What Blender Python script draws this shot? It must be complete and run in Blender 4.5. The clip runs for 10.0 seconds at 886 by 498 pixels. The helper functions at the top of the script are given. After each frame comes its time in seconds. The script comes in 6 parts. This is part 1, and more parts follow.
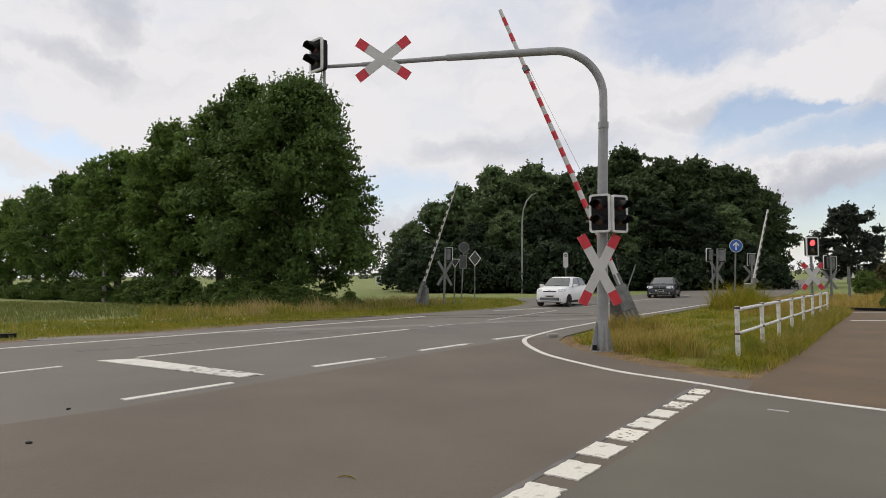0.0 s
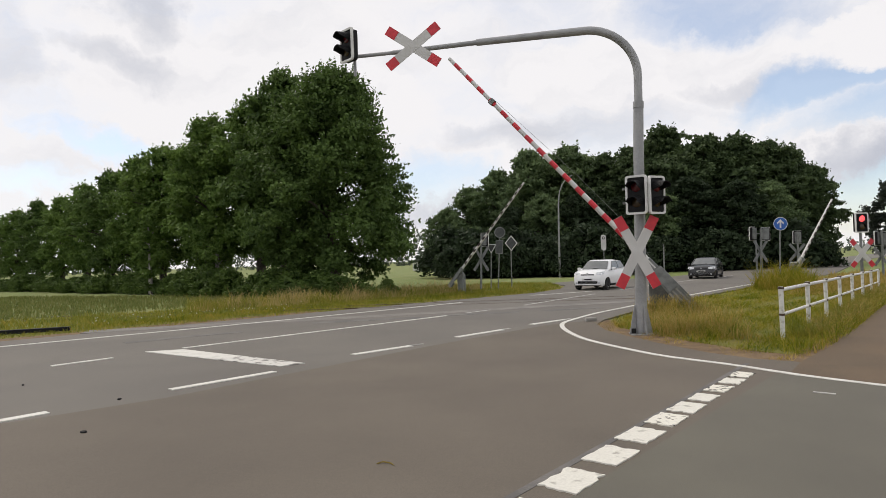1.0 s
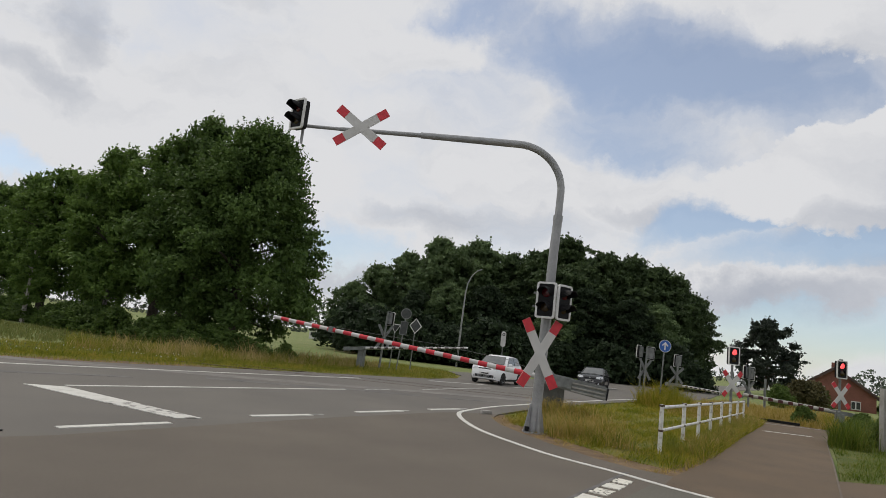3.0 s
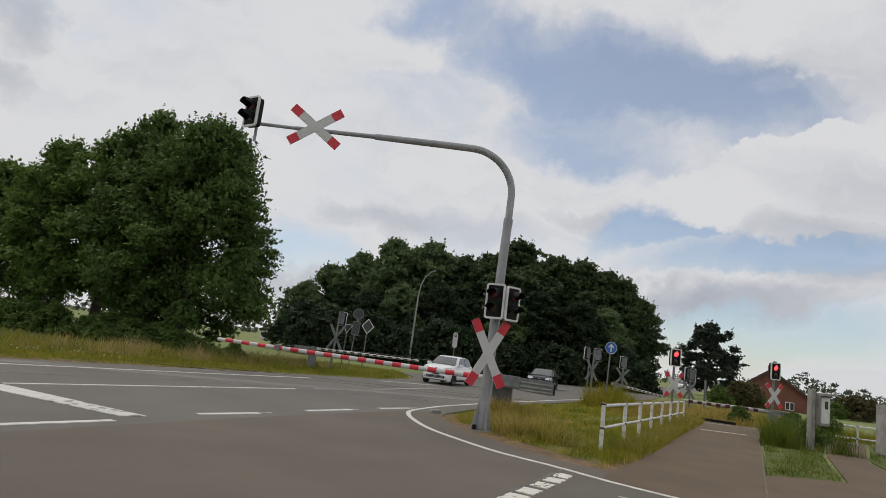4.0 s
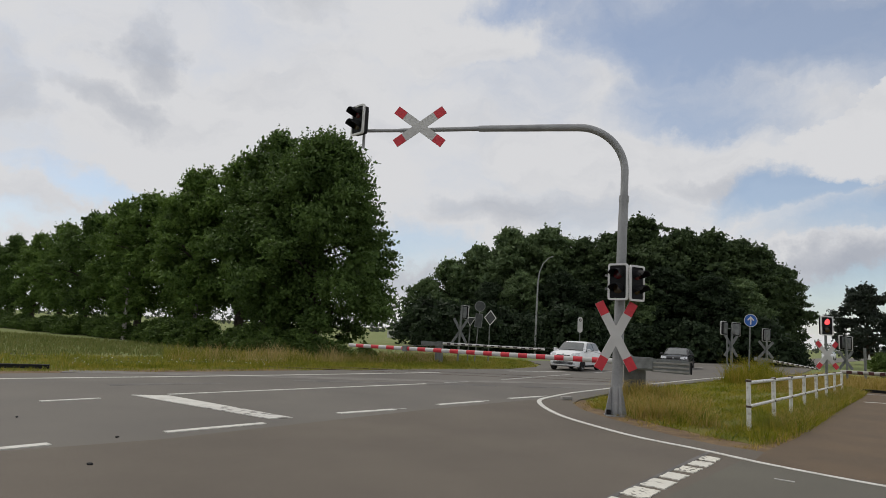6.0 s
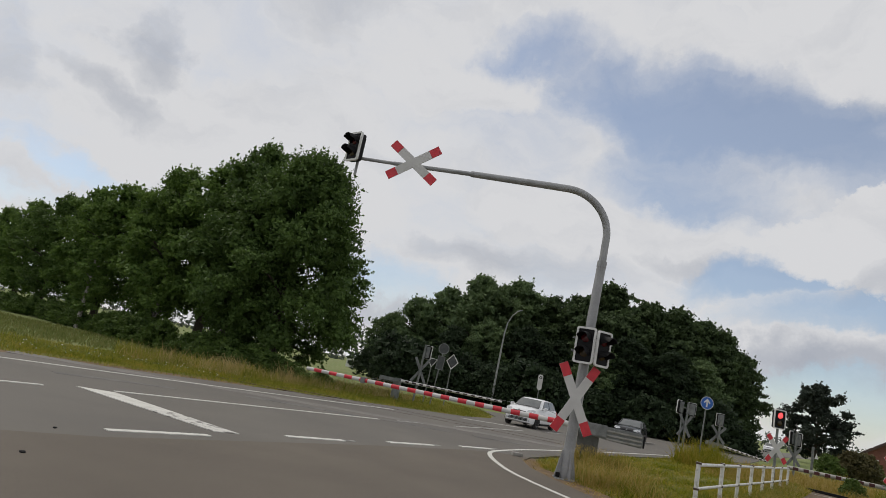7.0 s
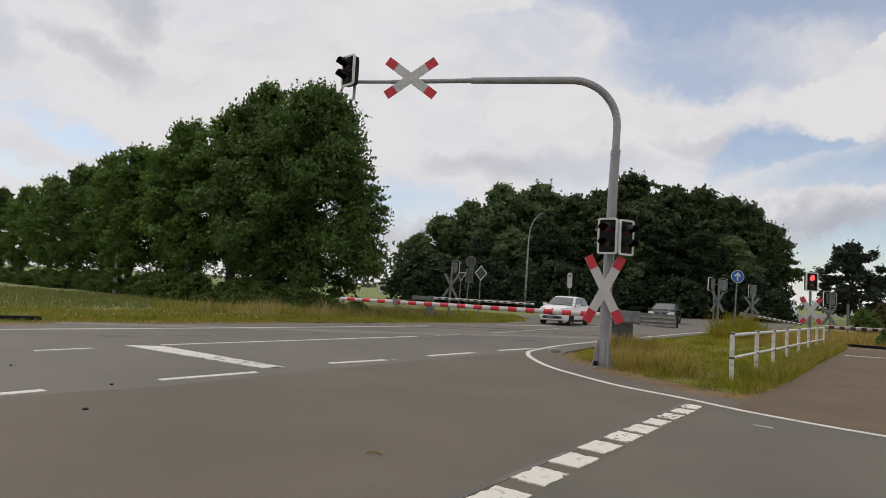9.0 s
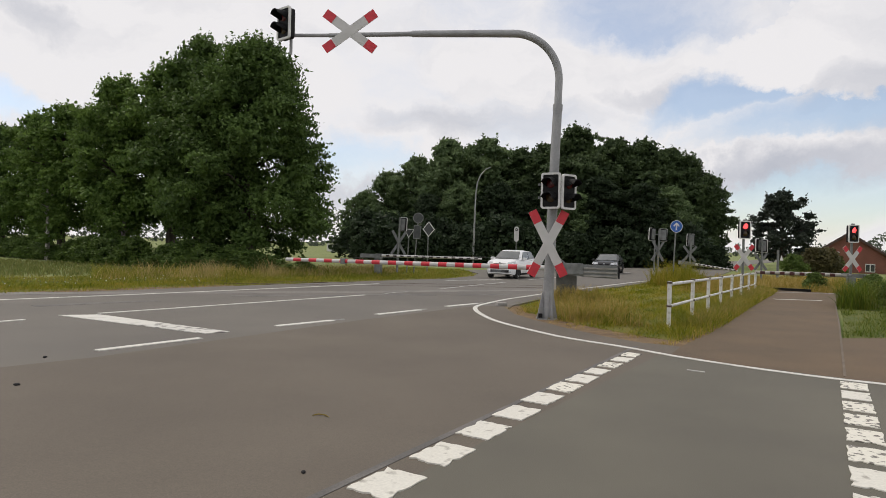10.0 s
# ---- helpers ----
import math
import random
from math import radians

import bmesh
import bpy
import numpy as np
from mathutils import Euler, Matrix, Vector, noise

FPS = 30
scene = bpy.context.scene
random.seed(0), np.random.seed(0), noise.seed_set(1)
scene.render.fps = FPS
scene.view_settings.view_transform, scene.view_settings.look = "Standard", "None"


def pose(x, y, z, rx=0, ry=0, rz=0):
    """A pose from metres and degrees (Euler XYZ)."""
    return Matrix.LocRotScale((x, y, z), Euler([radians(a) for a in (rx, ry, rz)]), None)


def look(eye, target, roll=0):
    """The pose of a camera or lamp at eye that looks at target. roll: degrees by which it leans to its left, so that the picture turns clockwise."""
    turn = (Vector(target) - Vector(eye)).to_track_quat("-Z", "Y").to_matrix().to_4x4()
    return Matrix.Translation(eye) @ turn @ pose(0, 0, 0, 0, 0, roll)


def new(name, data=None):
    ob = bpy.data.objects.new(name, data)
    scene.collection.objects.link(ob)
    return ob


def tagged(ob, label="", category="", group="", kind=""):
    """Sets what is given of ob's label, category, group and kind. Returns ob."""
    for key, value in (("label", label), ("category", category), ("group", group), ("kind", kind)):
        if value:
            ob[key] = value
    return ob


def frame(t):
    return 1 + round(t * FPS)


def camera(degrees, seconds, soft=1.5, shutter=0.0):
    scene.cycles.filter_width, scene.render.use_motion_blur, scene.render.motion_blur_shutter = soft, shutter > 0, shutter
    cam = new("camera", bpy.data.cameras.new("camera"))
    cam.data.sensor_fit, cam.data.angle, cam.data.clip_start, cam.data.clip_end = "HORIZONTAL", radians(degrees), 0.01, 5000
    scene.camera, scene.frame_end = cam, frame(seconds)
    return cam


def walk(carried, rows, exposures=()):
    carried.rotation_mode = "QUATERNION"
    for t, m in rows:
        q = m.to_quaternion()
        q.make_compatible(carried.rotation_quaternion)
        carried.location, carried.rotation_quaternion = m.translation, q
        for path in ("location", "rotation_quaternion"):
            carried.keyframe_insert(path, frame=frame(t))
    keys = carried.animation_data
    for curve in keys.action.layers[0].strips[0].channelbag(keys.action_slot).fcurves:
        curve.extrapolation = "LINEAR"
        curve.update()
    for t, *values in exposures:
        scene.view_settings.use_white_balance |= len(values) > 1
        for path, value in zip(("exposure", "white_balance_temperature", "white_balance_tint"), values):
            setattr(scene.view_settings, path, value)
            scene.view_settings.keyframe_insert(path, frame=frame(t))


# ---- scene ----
import functools

# ---------------------------------------------------------------- camera
# seconds, place, turn to the left, tilt up, lean
PATH = [
    (0.0, 0.11, 0.73, 1.69, 4.41, 2.24, -0.50),
    (0.5, 0.09, 0.70, 1.66, 7.87, 0.46, -2.20),
    (1.0, 0.15, 0.72, 1.71, 7.74, 1.02, -1.85),
    (1.5, 0.16, 0.71, 1.66, 1.70, 2.66, 1.68),
    (1.7, 0.02, 0.63, 1.68, 7.84, 4.41, -1.88),
    (2.0, 0.05, 0.55, 1.72, 5.05, 8.2, 3.3),
    (2.5, -0.25, 0.38, 1.67, 1.25, 4.75, 5.54),
    (3.0, -0.15, 0.19, 1.70, -0.51, 8.5, 6.70),
    (3.2, -0.14, -0.18, 1.64, -4.63, 7.40, 7.59),
    (4.3, -0.07, 0.00, 1.67, -4.28, 9.47, 6.73),
    (4.5, -0.06, -0.03, 1.66, -2.33, 8.95, 5.52),
    (5.0, -0.11, -0.06, 1.63, 6.48, 7.38, 6.29),
    (5.2, -0.13, -0.03, 1.63, 7.10, 6.06, 4.22),
    (6.3, -0.08, -0.00, 1.68, 5.73, 7.61, 2.85),
    (6.5, -0.16, -0.01, 1.64, 6.44, 5.67, 4.55),
    (6.9, -0.19, 0.03, 1.68, 5.41, 11.86, 10.36),
    (7.0, -0.15, -0.03, 1.66, 3.92, 11.12, 11.45),
    (7.5, -0.12, 0.02, 1.63, 5.64, 9.82, 7.47),
    (8.0, -0.10, -0.09, 1.61, 4.43, 6.08, 8.33),
    (8.5, -0.07, -0.03, 1.69, 3.99, 4.02, 5.82),
    (9.0, -0.07, -0.03, 1.60, 4.77, 3.46, 3.08),
    (9.5, -0.04, -0.01, 1.62, 2.97, 1.36, 2.56),
    (10.0, 0.00, -0.00, 1.65, 0.00, -0.35, 1.50),
]


def aim(x, y, z, yaw, pitch, lean):
    a, b = radians(yaw), radians(pitch)
    return look((x, y, z), (x - math.sin(a) * math.cos(b), y + math.cos(a) * math.cos(b), z + math.sin(b)), lean)


cam = camera(69.86, 10.0, soft=0.8)
walk(cam, [(t, aim(*row)) for t, *row in PATH], exposures=[(0, -0.11, 6640, 12), (1, 0.03, 6640, 12), (1.6, -0.03, 6640, 12), (2, -0.12, 6580, 11), (2.5, -0.19, 6580, 11), (3, -0.3, 6500, 10), (4.5, -0.38, 6500, 10), (5, -0.42, 6500, 10), (6.5, -0.36, 6500, 10), (7.5, -0.43, 6500, 10), (8.2, -0.43, 6500, 10), (9, -0.27, 6640, 12), (9.5, -0.21, 6640, 12), (10, -0.08, 6640, 12)])

# ---------------------------------------------------------------- sky and sun
SUN_AZ, SUN_EL = -62.0, 54.0


def build_sky():
    world = bpy.data.worlds.new("sky")
    scene.world = world
    world.use_nodes = True
    nt = world.node_tree
    nt.nodes.clear()

    def add(kind, **props):
        n = nt.nodes.new(kind)
        for key, value in props.items():
            setattr(n, key, value)
        return n

    def plug(v, socket):
        if isinstance(v, (int, float, tuple)):
            socket.default_value = v
        else:
            nt.links.new(v, socket)

    def calc(op, a, b=None, clamp=False):
        n = add("ShaderNodeMath", operation=op, use_clamp=clamp)
        plug(a, n.inputs[0])
        if b is not None:
            plug(b, n.inputs[1])
        return n.outputs[0]

    def vec(op, a, b, out=0):
        n = add("ShaderNodeVectorMath", operation=op)
        plug(a, n.inputs[0])
        plug(b, n.inputs[1])
        return n.outputs[out]

    def smooth(v, lo, hi, a=0.0, b=1.0):
        n = add("ShaderNodeMapRange", interpolation_type="SMOOTHSTEP")
        for i, w in enumerate((v, lo, hi, a, b)):
            plug(w, n.inputs[i])
        return n.outputs[0]

    out = add("ShaderNodeOutputWorld")
    sky = add("ShaderNodeTexSky", sky_type="NISHITA", sun_disc=False)
    sky.sun_elevation, sky.sun_rotation = radians(SUN_EL), radians(SUN_AZ)
    sky.air_density, sky.dust_density, sky.ozone_density = 1.0, 0.6, 1.6
    tc = add("ShaderNodeTexCoord")
    norm = add("ShaderNodeVectorMath", operation="NORMALIZE")
    nt.links.new(tc.outputs["Generated"], norm.inputs[0])
    sep = add("ShaderNodeSeparateXYZ")
    nt.links.new(norm.outputs[0], sep.inputs[0])
    # bearing and height over the horizon, in degrees
    az = calc("MULTIPLY", calc("ARCTAN2", sep.outputs[0], sep.outputs[1]), 57.2958)
    el = calc("MULTIPLY", calc("ARCSINE", sep.outputs[2]), 57.2958)
    comb = add("ShaderNodeCombineXYZ")
    nt.links.new(az, comb.inputs[0])
    nt.links.new(el, comb.inputs[1])
    flat = comb.outputs[0]

    def noise_at(source, scale, detail, rough, stretched=(1, 1, 1), shift=(0, 0, 0), output=0):
        mp = add("ShaderNodeMapping")
        mp.inputs["Location"].default_value, mp.inputs["Scale"].default_value = shift, stretched
        nt.links.new(source, mp.inputs[0])
        n = add("ShaderNodeTexNoise")
        n.inputs["Scale"].default_value, n.inputs["Detail"].default_value, n.inputs["Roughness"].default_value = scale, detail, rough
        nt.links.new(mp.outputs[0], n.inputs[0])
        return n.outputs[output]

    def bent(amount, scale, detail):
        curl = noise_at(flat, scale, detail, 0.6, output=1)
        return vec("ADD", flat, vec("MULTIPLY", vec("SUBTRACT", curl, (0.5, 0.5, 0.5)), (amount, amount * 0.7, 0.0)))

    soft, crisp = bent(13.0, 0.11, 6), bent(6.5, 0.28, 8)

    def spot(source, u, v, ru, rv, tilt=0.0, gain=1.0):
        """One at the middle of a tilted oval of sky, nought at its rim."""
        mp = add("ShaderNodeMapping", vector_type="TEXTURE")
        mp.inputs["Location"].default_value, mp.inputs["Rotation"].default_value, mp.inputs["Scale"].default_value = (u, v, 0), (0, 0, radians(tilt)), (ru, rv, 1)
        nt.links.new(source, mp.inputs[0])
        r = vec("DOT_PRODUCT", mp.outputs[0], mp.outputs[0], 1)
        return calc("MULTIPLY", calc("SUBTRACT", 1.0, r, clamp=True), gain)

    def most(spots):
        return functools.reduce(lambda a, b: calc("MAXIMUM", a, b), spots)

    gap = most([spot(soft, *s) for s in ((20, 25, 20, 5.5, -13, 1.1), (17, 20, 9, 5.5, 0, 0.75), (24.5, 12.6, 9, 2.2, 10, 1.1), (33, 10.5, 14, 2.2, 4, 0.95), (31, 4.2, 14, 3.0, 0, 0.9),
                                         (-7.5, 7.4, 8, 2.0, -6, 0.7), (-35, 10.3, 7, 1.3, -12, 0.8), (-39, 7.6, 7, 1.3, 5, 0.5), (1.5, 29.5, 8, 3.0, 10, 0.7))])
    curds = noise_at(flat, 0.16, 9, 0.62, (1, 1.5, 1), (7, 3, 0))
    heap = most([spot(crisp, *s) for s in ((38, 16.8, 17.5, 5.0, 6), (36, 34.5, 25, 11.0, -17))])
    heap = smooth(calc("ADD", heap, calc("MULTIPLY", calc("SUBTRACT", curds, 0.5), 0.55)), 0.06, 0.30)
    roll = most([spot(soft, *s) for s in ((11, 15.4, 15, 3.2, -2, 0.75), (-4, 26, 9, 3.0, 5, 0.6), (30, 7.6, 14, 1.5, 2, 0.5), (-24, 14, 16, 8, 0, 0.5))])
    veil = noise_at(soft, 0.075, 9, 0.6, (0.8, 1.7, 1), (31, 7, 0))
    cover = calc("ADD", calc("MULTIPLY", veil, 1.5), 0.16)
    cover = calc("SUBTRACT", calc("ADD", cover, roll), gap)
    cover = calc("MAXIMUM", smooth(cover, -0.05, 1.08, 0.26, 1.0), heap)
    # thick parts of the clouds are grey underneath
    dark = most([spot(soft, *s) for s in ((-32.3, 21, 3.2, 3.6, 0, 0.6), (-42.5, 17, 4.0, 4.5, 0, 0.4), (-34.5, 16.8, 5, 1.6, -10, 0.5), (4, 10.8, 14, 2.2, 2, 0.42), (29, 6.8, 12, 1.8, 2, 0.75), (18, 13.0, 7, 1.2, 0, 0.4),
                                          (36, 12.6, 9, 2.0, 5, 0.5), (34, 25.5, 9, 1.6, -10, 0.3), (41, 16, 11, 4.5, 0, 0.36), (40, 26, 9, 4, 0, 0.3), (40, 9, 9, 1.5, 0, 0.5), (-20, 30, 10, 3, 10, 0.25), (-9, 4.5, 12, 1.6, 0, 0.5))])
    grain = noise_at(soft, 0.13, 8, 0.6, (0.7, 1.7, 1), (3, 41, 0))
    murk = calc("ADD", dark, calc("MULTIPLY", calc("SUBTRACT", grain, 0.49), 1.0))
    shade = add("ShaderNodeValToRGB")
    shade.color_ramp.elements[0].position, shade.color_ramp.elements[0].color = 0.0, (0.88, 0.885, 0.905, 1)
    shade.color_ramp.elements[1].position, shade.color_ramp.elements[1].color = 1.0, (0.45, 0.49, 0.575, 1)
    nt.links.new(murk, shade.inputs[0])
    blue = add("ShaderNodeBackground")
    nt.links.new(sky.outputs[0], blue.inputs[0])
    blue.inputs[1].default_value = 0.15
    white = add("ShaderNodeBackground")
    nt.links.new(shade.outputs[0], white.inputs[0])
    white.inputs[1].default_value = 1.0
    mix = add("ShaderNodeMixShader")
    nt.links.new(cover, mix.inputs[0])
    nt.links.new(blue.outputs[0], mix.inputs[1])
    nt.links.new(white.outputs[0], mix.inputs[2])
    nt.links.new(mix.outputs[0], out.inputs[0])


build_sky()
sun_data = bpy.data.lights.new("sun", "SUN")
sun_data.energy, sun_data.angle, sun_data.color = 1.5, radians(12), (1.0, 0.92, 0.80)
sun = new("sun", sun_data)
a_, e_ = radians(SUN_AZ), radians(SUN_EL)
sun.matrix_world = look((math.sin(a_) * 80, math.cos(a_) * 80, math.tan(e_) * 80), (0, 0, 0))

# ---------------------------------------------------------------- materials
def material(name, color, rough=0.7, metal=0.0, color2=None, scale=8.0, fine=60.0, bump=0.15, lo=0.35, hi=0.65, vary=0.06, emit=0.0,
             spec=0.5, depth=0.01, rand=0.0):
    """A surface with coarse patches from color to color2, fine grain and relief."""
    m = bpy.data.materials.new(name)
    m.use_nodes = True
    nt = m.node_tree
    bsdf = nt.nodes["Principled BSDF"]
    bsdf.inputs["Roughness"].default_value = rough
    bsdf.inputs["Metallic"].default_value = metal
    bsdf.inputs["Specular IOR Level"].default_value = spec
    tc = nt.nodes.new("ShaderNodeTexCoord")
    n1 = nt.nodes.new("ShaderNodeTexNoise")
    n1.inputs["Scale"].default_value, n1.inputs["Detail"].default_value = scale, 5
    nt.links.new(tc.outputs["Object"], n1.inputs[0])
    mr = nt.nodes.new("ShaderNodeMapRange")
    mr.inputs["From Min"].default_value, mr.inputs["From Max"].default_value = lo, hi
    nt.links.new(n1.outputs[0], mr.inputs[0])
    mix = nt.nodes.new("ShaderNodeMix")
    mix.data_type = "RGBA"
    color2 = color2 or tuple(c * 0.8 for c in color)
    mix.inputs[6].default_value, mix.inputs[7].default_value = (*color, 1), (*color2, 1)
    nt.links.new(mr.outputs[0], mix.inputs[0])
    n2 = nt.nodes.new("ShaderNodeTexNoise")
    n2.inputs["Scale"].default_value, n2.inputs["Detail"].default_value = fine, 3
    nt.links.new(tc.outputs["Object"], n2.inputs[0])
    hsv = nt.nodes.new("ShaderNodeHueSaturation")
    val = nt.nodes.new("ShaderNodeMapRange")
    val.inputs["To Min"].default_value, val.inputs["To Max"].default_value = 1 - vary, 1 + vary
    val.inputs["From Min"].default_value, val.inputs["From Max"].default_value = 0.3, 0.7
    nt.links.new(n2.outputs[0], val.inputs[0])
    last = val.outputs[0]
    if rand:
        info = nt.nodes.new("ShaderNodeObjectInfo")
        rr = nt.nodes.new("ShaderNodeMapRange")
        rr.inputs["To Min"].default_value, rr.inputs["To Max"].default_value = 1 - rand, 1 + rand
        nt.links.new(info.outputs["Random"], rr.inputs[0])
        mul = nt.nodes.new("ShaderNodeMath")
        mul.operation = "MULTIPLY"
        nt.links.new(rr.outputs[0], mul.inputs[0])
        nt.links.new(last, mul.inputs[1])
        last = mul.outputs[0]
    nt.links.new(last, hsv.inputs["Value"])
    nt.links.new(mix.outputs[2], hsv.inputs["Color"])
    nt.links.new(hsv.outputs[0], bsdf.inputs["Base Color"])
    if bump:
        b = nt.nodes.new("ShaderNodeBump")
        b.inputs["Strength"].default_value, b.inputs["Distance"].default_value = bump, depth
        nt.links.new(n2.outputs[0], b.inputs["Height"])
        nt.links.new(b.outputs[0], bsdf.inputs["Normal"])
    if emit:
        nt.links.new(hsv.outputs[0], bsdf.inputs["Emission Color"])
        bsdf.inputs["Emission Strength"].default_value = emit
    return m


def leaf_material(name, dark, light, third=None, translucent=0.3, rough=0.55, single=0.5):
    """Leaves or blades: each island its own shade between dark and light, some light passing through."""
    m = bpy.data.materials.new(name)
    m.use_nodes = True
    nt = m.node_tree
    bsdf = nt.nodes["Principled BSDF"]
    bsdf.inputs["Roughness"].default_value = rough
    bsdf.inputs["Specular IOR Level"].default_value = 0.12
    geo = nt.nodes.new("ShaderNodeNewGeometry")
    ramp = nt.nodes.new("ShaderNodeValToRGB")
    ramp.color_ramp.elements[0].color, ramp.color_ramp.elements[1].color = (*dark, 1), (*light, 1)
    if third:
        e = ramp.color_ramp.elements.new(0.6)
        e.color = (*light, 1)
        ramp.color_ramp.elements[2].color = (*third, 1)
    tc = nt.nodes.new("ShaderNodeTexCoord")
    n = nt.nodes.new("ShaderNodeTexNoise")
    n.inputs["Scale"].default_value, n.inputs["Detail"].default_value = 0.8, 3
    nt.links.new(tc.outputs["Object"], n.inputs[0])
    add = nt.nodes.new("ShaderNodeMath")
    add.operation = "MULTIPLY_ADD"
    add.inputs[1].default_value = 1.5
    nt.links.new(n.outputs[0], add.inputs[0])
    sub = nt.nodes.new("ShaderNodeMath")
    sub.operation = "MULTIPLY_ADD"
    sub.inputs[1].default_value, sub.inputs[2].default_value = single, -0.25 - single / 2
    nt.links.new(geo.outputs["Random Per Island"], sub.inputs[0])
    nt.links.new(sub.outputs[0], add.inputs[2])
    nt.links.new(add.outputs[0], ramp.inputs[0])
    nt.links.new(ramp.outputs[0], bsdf.inputs["Base Color"])
    tr = nt.nodes.new("ShaderNodeBsdfTranslucent")
    nt.links.new(ramp.outputs[0], tr.inputs[0])
    mixs = nt.nodes.new("ShaderNodeMixShader")
    mixs.inputs[0].default_value = translucent
    nt.links.new(bsdf.outputs[0], mixs.inputs[1])
    nt.links.new(tr.outputs[0], mixs.inputs[2])
    nt.links.new(mixs.outputs[0], nt.nodes["Material Output"].inputs[0])
    return m


TURF_BRIGHT = material("lush_turf", (0.122, 0.138, 0.013), 0.95, color2=(0.20, 0.165, 0.034), scale=1.1, fine=26, bump=0.9, vary=0.3, depth=0.05)
TURF_GREEN = material("green_turf", (0.07, 0.10, 0.012), 0.95, color2=(0.125, 0.13, 0.026), scale=1.1, fine=26, bump=0.9, vary=0.3, depth=0.05)
ASPHALT_MAIN = material("asphalt_grey", (0.148, 0.136, 0.117), 0.85, color2=(0.120, 0.110, 0.097), scale=0.35, fine=90, bump=0.5, vary=0.2, depth=0.004)
ASPHALT_SIDE = material("asphalt_brown_grey", (0.130, 0.110, 0.086), 0.88, color2=(0.106, 0.089, 0.070), scale=0.42, fine=110, bump=0.5, vary=0.2, depth=0.004)
ASPHALT_CROSS = material("asphalt_olive_grey", (0.124, 0.116, 0.091), 0.88, color2=(0.103, 0.096, 0.077), scale=0.55, fine=120, bump=0.5, vary=0.2, depth=0.004)
ASPHALT_PATH = material("asphalt_red_brown", (0.132, 0.090, 0.053), 0.9, color2=(0.102, 0.073, 0.045), scale=0.7, fine=100, bump=0.5, vary=0.22, depth=0.004)
ASPHALT_LIGHT = material("worn_pale_asphalt", (0.20, 0.185, 0.17), 0.85, color2=(0.155, 0.145, 0.134), scale=1.2, fine=70, bump=0.5, vary=0.2, lo=0.4, hi=0.62, depth=0.004)
ASPHALT_TAR = material("dark_tar_patch", (0.10, 0.095, 0.09), 0.8, color2=(0.145, 0.137, 0.128), scale=1.6, fine=70, bump=0.4, vary=0.2, lo=0.42, hi=0.56, depth=0.004)
PAINT = material("road_paint", (0.62, 0.61, 0.565), 0.7, color2=(0.44, 0.43, 0.39), scale=3.5, fine=45, bump=0.2, lo=0.5, hi=0.75, vary=0.06, depth=0.002)
PAINT_WORN = material("road_paint_worn", (0.68, 0.66, 0.58), 0.75, color2=(0.15, 0.14, 0.12), scale=15.0, fine=45, bump=0.2, lo=0.55, hi=0.6, vary=0.06, depth=0.002)
PAINT_BLOCK = material("road_paint_blocks", (0.64, 0.625, 0.56), 0.72, color2=(0.36, 0.345, 0.30), scale=9.0, fine=45, bump=0.2, lo=0.58, hi=0.70, vary=0.07, depth=0.002)
PAINT_BAR = material("road_paint_scuffed", (0.58, 0.57, 0.53), 0.75, color2=(0.2, 0.19, 0.175), scale=5.5, fine=60, bump=0.2, lo=0.5, hi=0.62, vary=0.06, depth=0.002)
PAINT_DIM = material("road_paint_thin", (0.43, 0.42, 0.395), 0.75, color2=(0.22, 0.21, 0.2), scale=5.0, fine=60, bump=0.2, lo=0.46, hi=0.66, vary=0.06, depth=0.002)
EDGING = material("weathered_edging", (0.17, 0.135, 0.10), 0.9, color2=(0.12, 0.095, 0.072), scale=2.5, fine=60, bump=0.4, vary=0.2, depth=0.004)
EARTH = material("verge_earth", (0.12, 0.076, 0.042), 0.95, color2=(0.21, 0.14, 0.07), scale=3.2, fine=35, bump=0.8, vary=0.3, depth=0.03)
TURF = material("turf", (0.135, 0.185, 0.042), 0.95, color2=(0.20, 0.215, 0.075), scale=0.25, fine=14, bump=0.8, vary=0.25, depth=0.04)
GALV = material("galvanised_steel", (0.22, 0.23, 0.225), 0.55, 0.4, color2=(0.14, 0.15, 0.145), scale=5, fine=40, bump=0.1, vary=0.15)
MAST = material("grey_painted_mast", (0.33, 0.335, 0.34), 0.5, 0.25, color2=(0.25, 0.255, 0.26), scale=2.5, fine=30, bump=0.1, vary=0.08)
SIGN_BACK = material("dull_aluminium", (0.23, 0.24, 0.24), 0.6, 0.4, color2=(0.15, 0.16, 0.16), scale=6, fine=40, bump=0.05)
SIGN_DARK = material("weathered_sign_back", (0.075, 0.08, 0.08), 0.6, 0.2, color2=(0.05, 0.055, 0.055), scale=6, fine=40, bump=0.05)
DARK_BAND = material("dark_band", (0.022, 0.016, 0.016), 0.55, color2=(0.035, 0.022, 0.02), scale=5, fine=30, bump=0.04)
WHITE = material("white_enamel", (0.70, 0.70, 0.69), 0.45, color2=(0.58, 0.58, 0.56), scale=6, fine=30, bump=0.05, vary=0.02)
CROSS_WHITE = material("reflective_white", (0.58, 0.575, 0.56), 0.5, color2=(0.50, 0.495, 0.48), scale=3, fine=12, bump=0.0, vary=0.03)
RED = material("reflective_red", (0.62, 0.03, 0.045), 0.45, color2=(0.50, 0.025, 0.04), scale=5, fine=12, bump=0.0, vary=0.04)
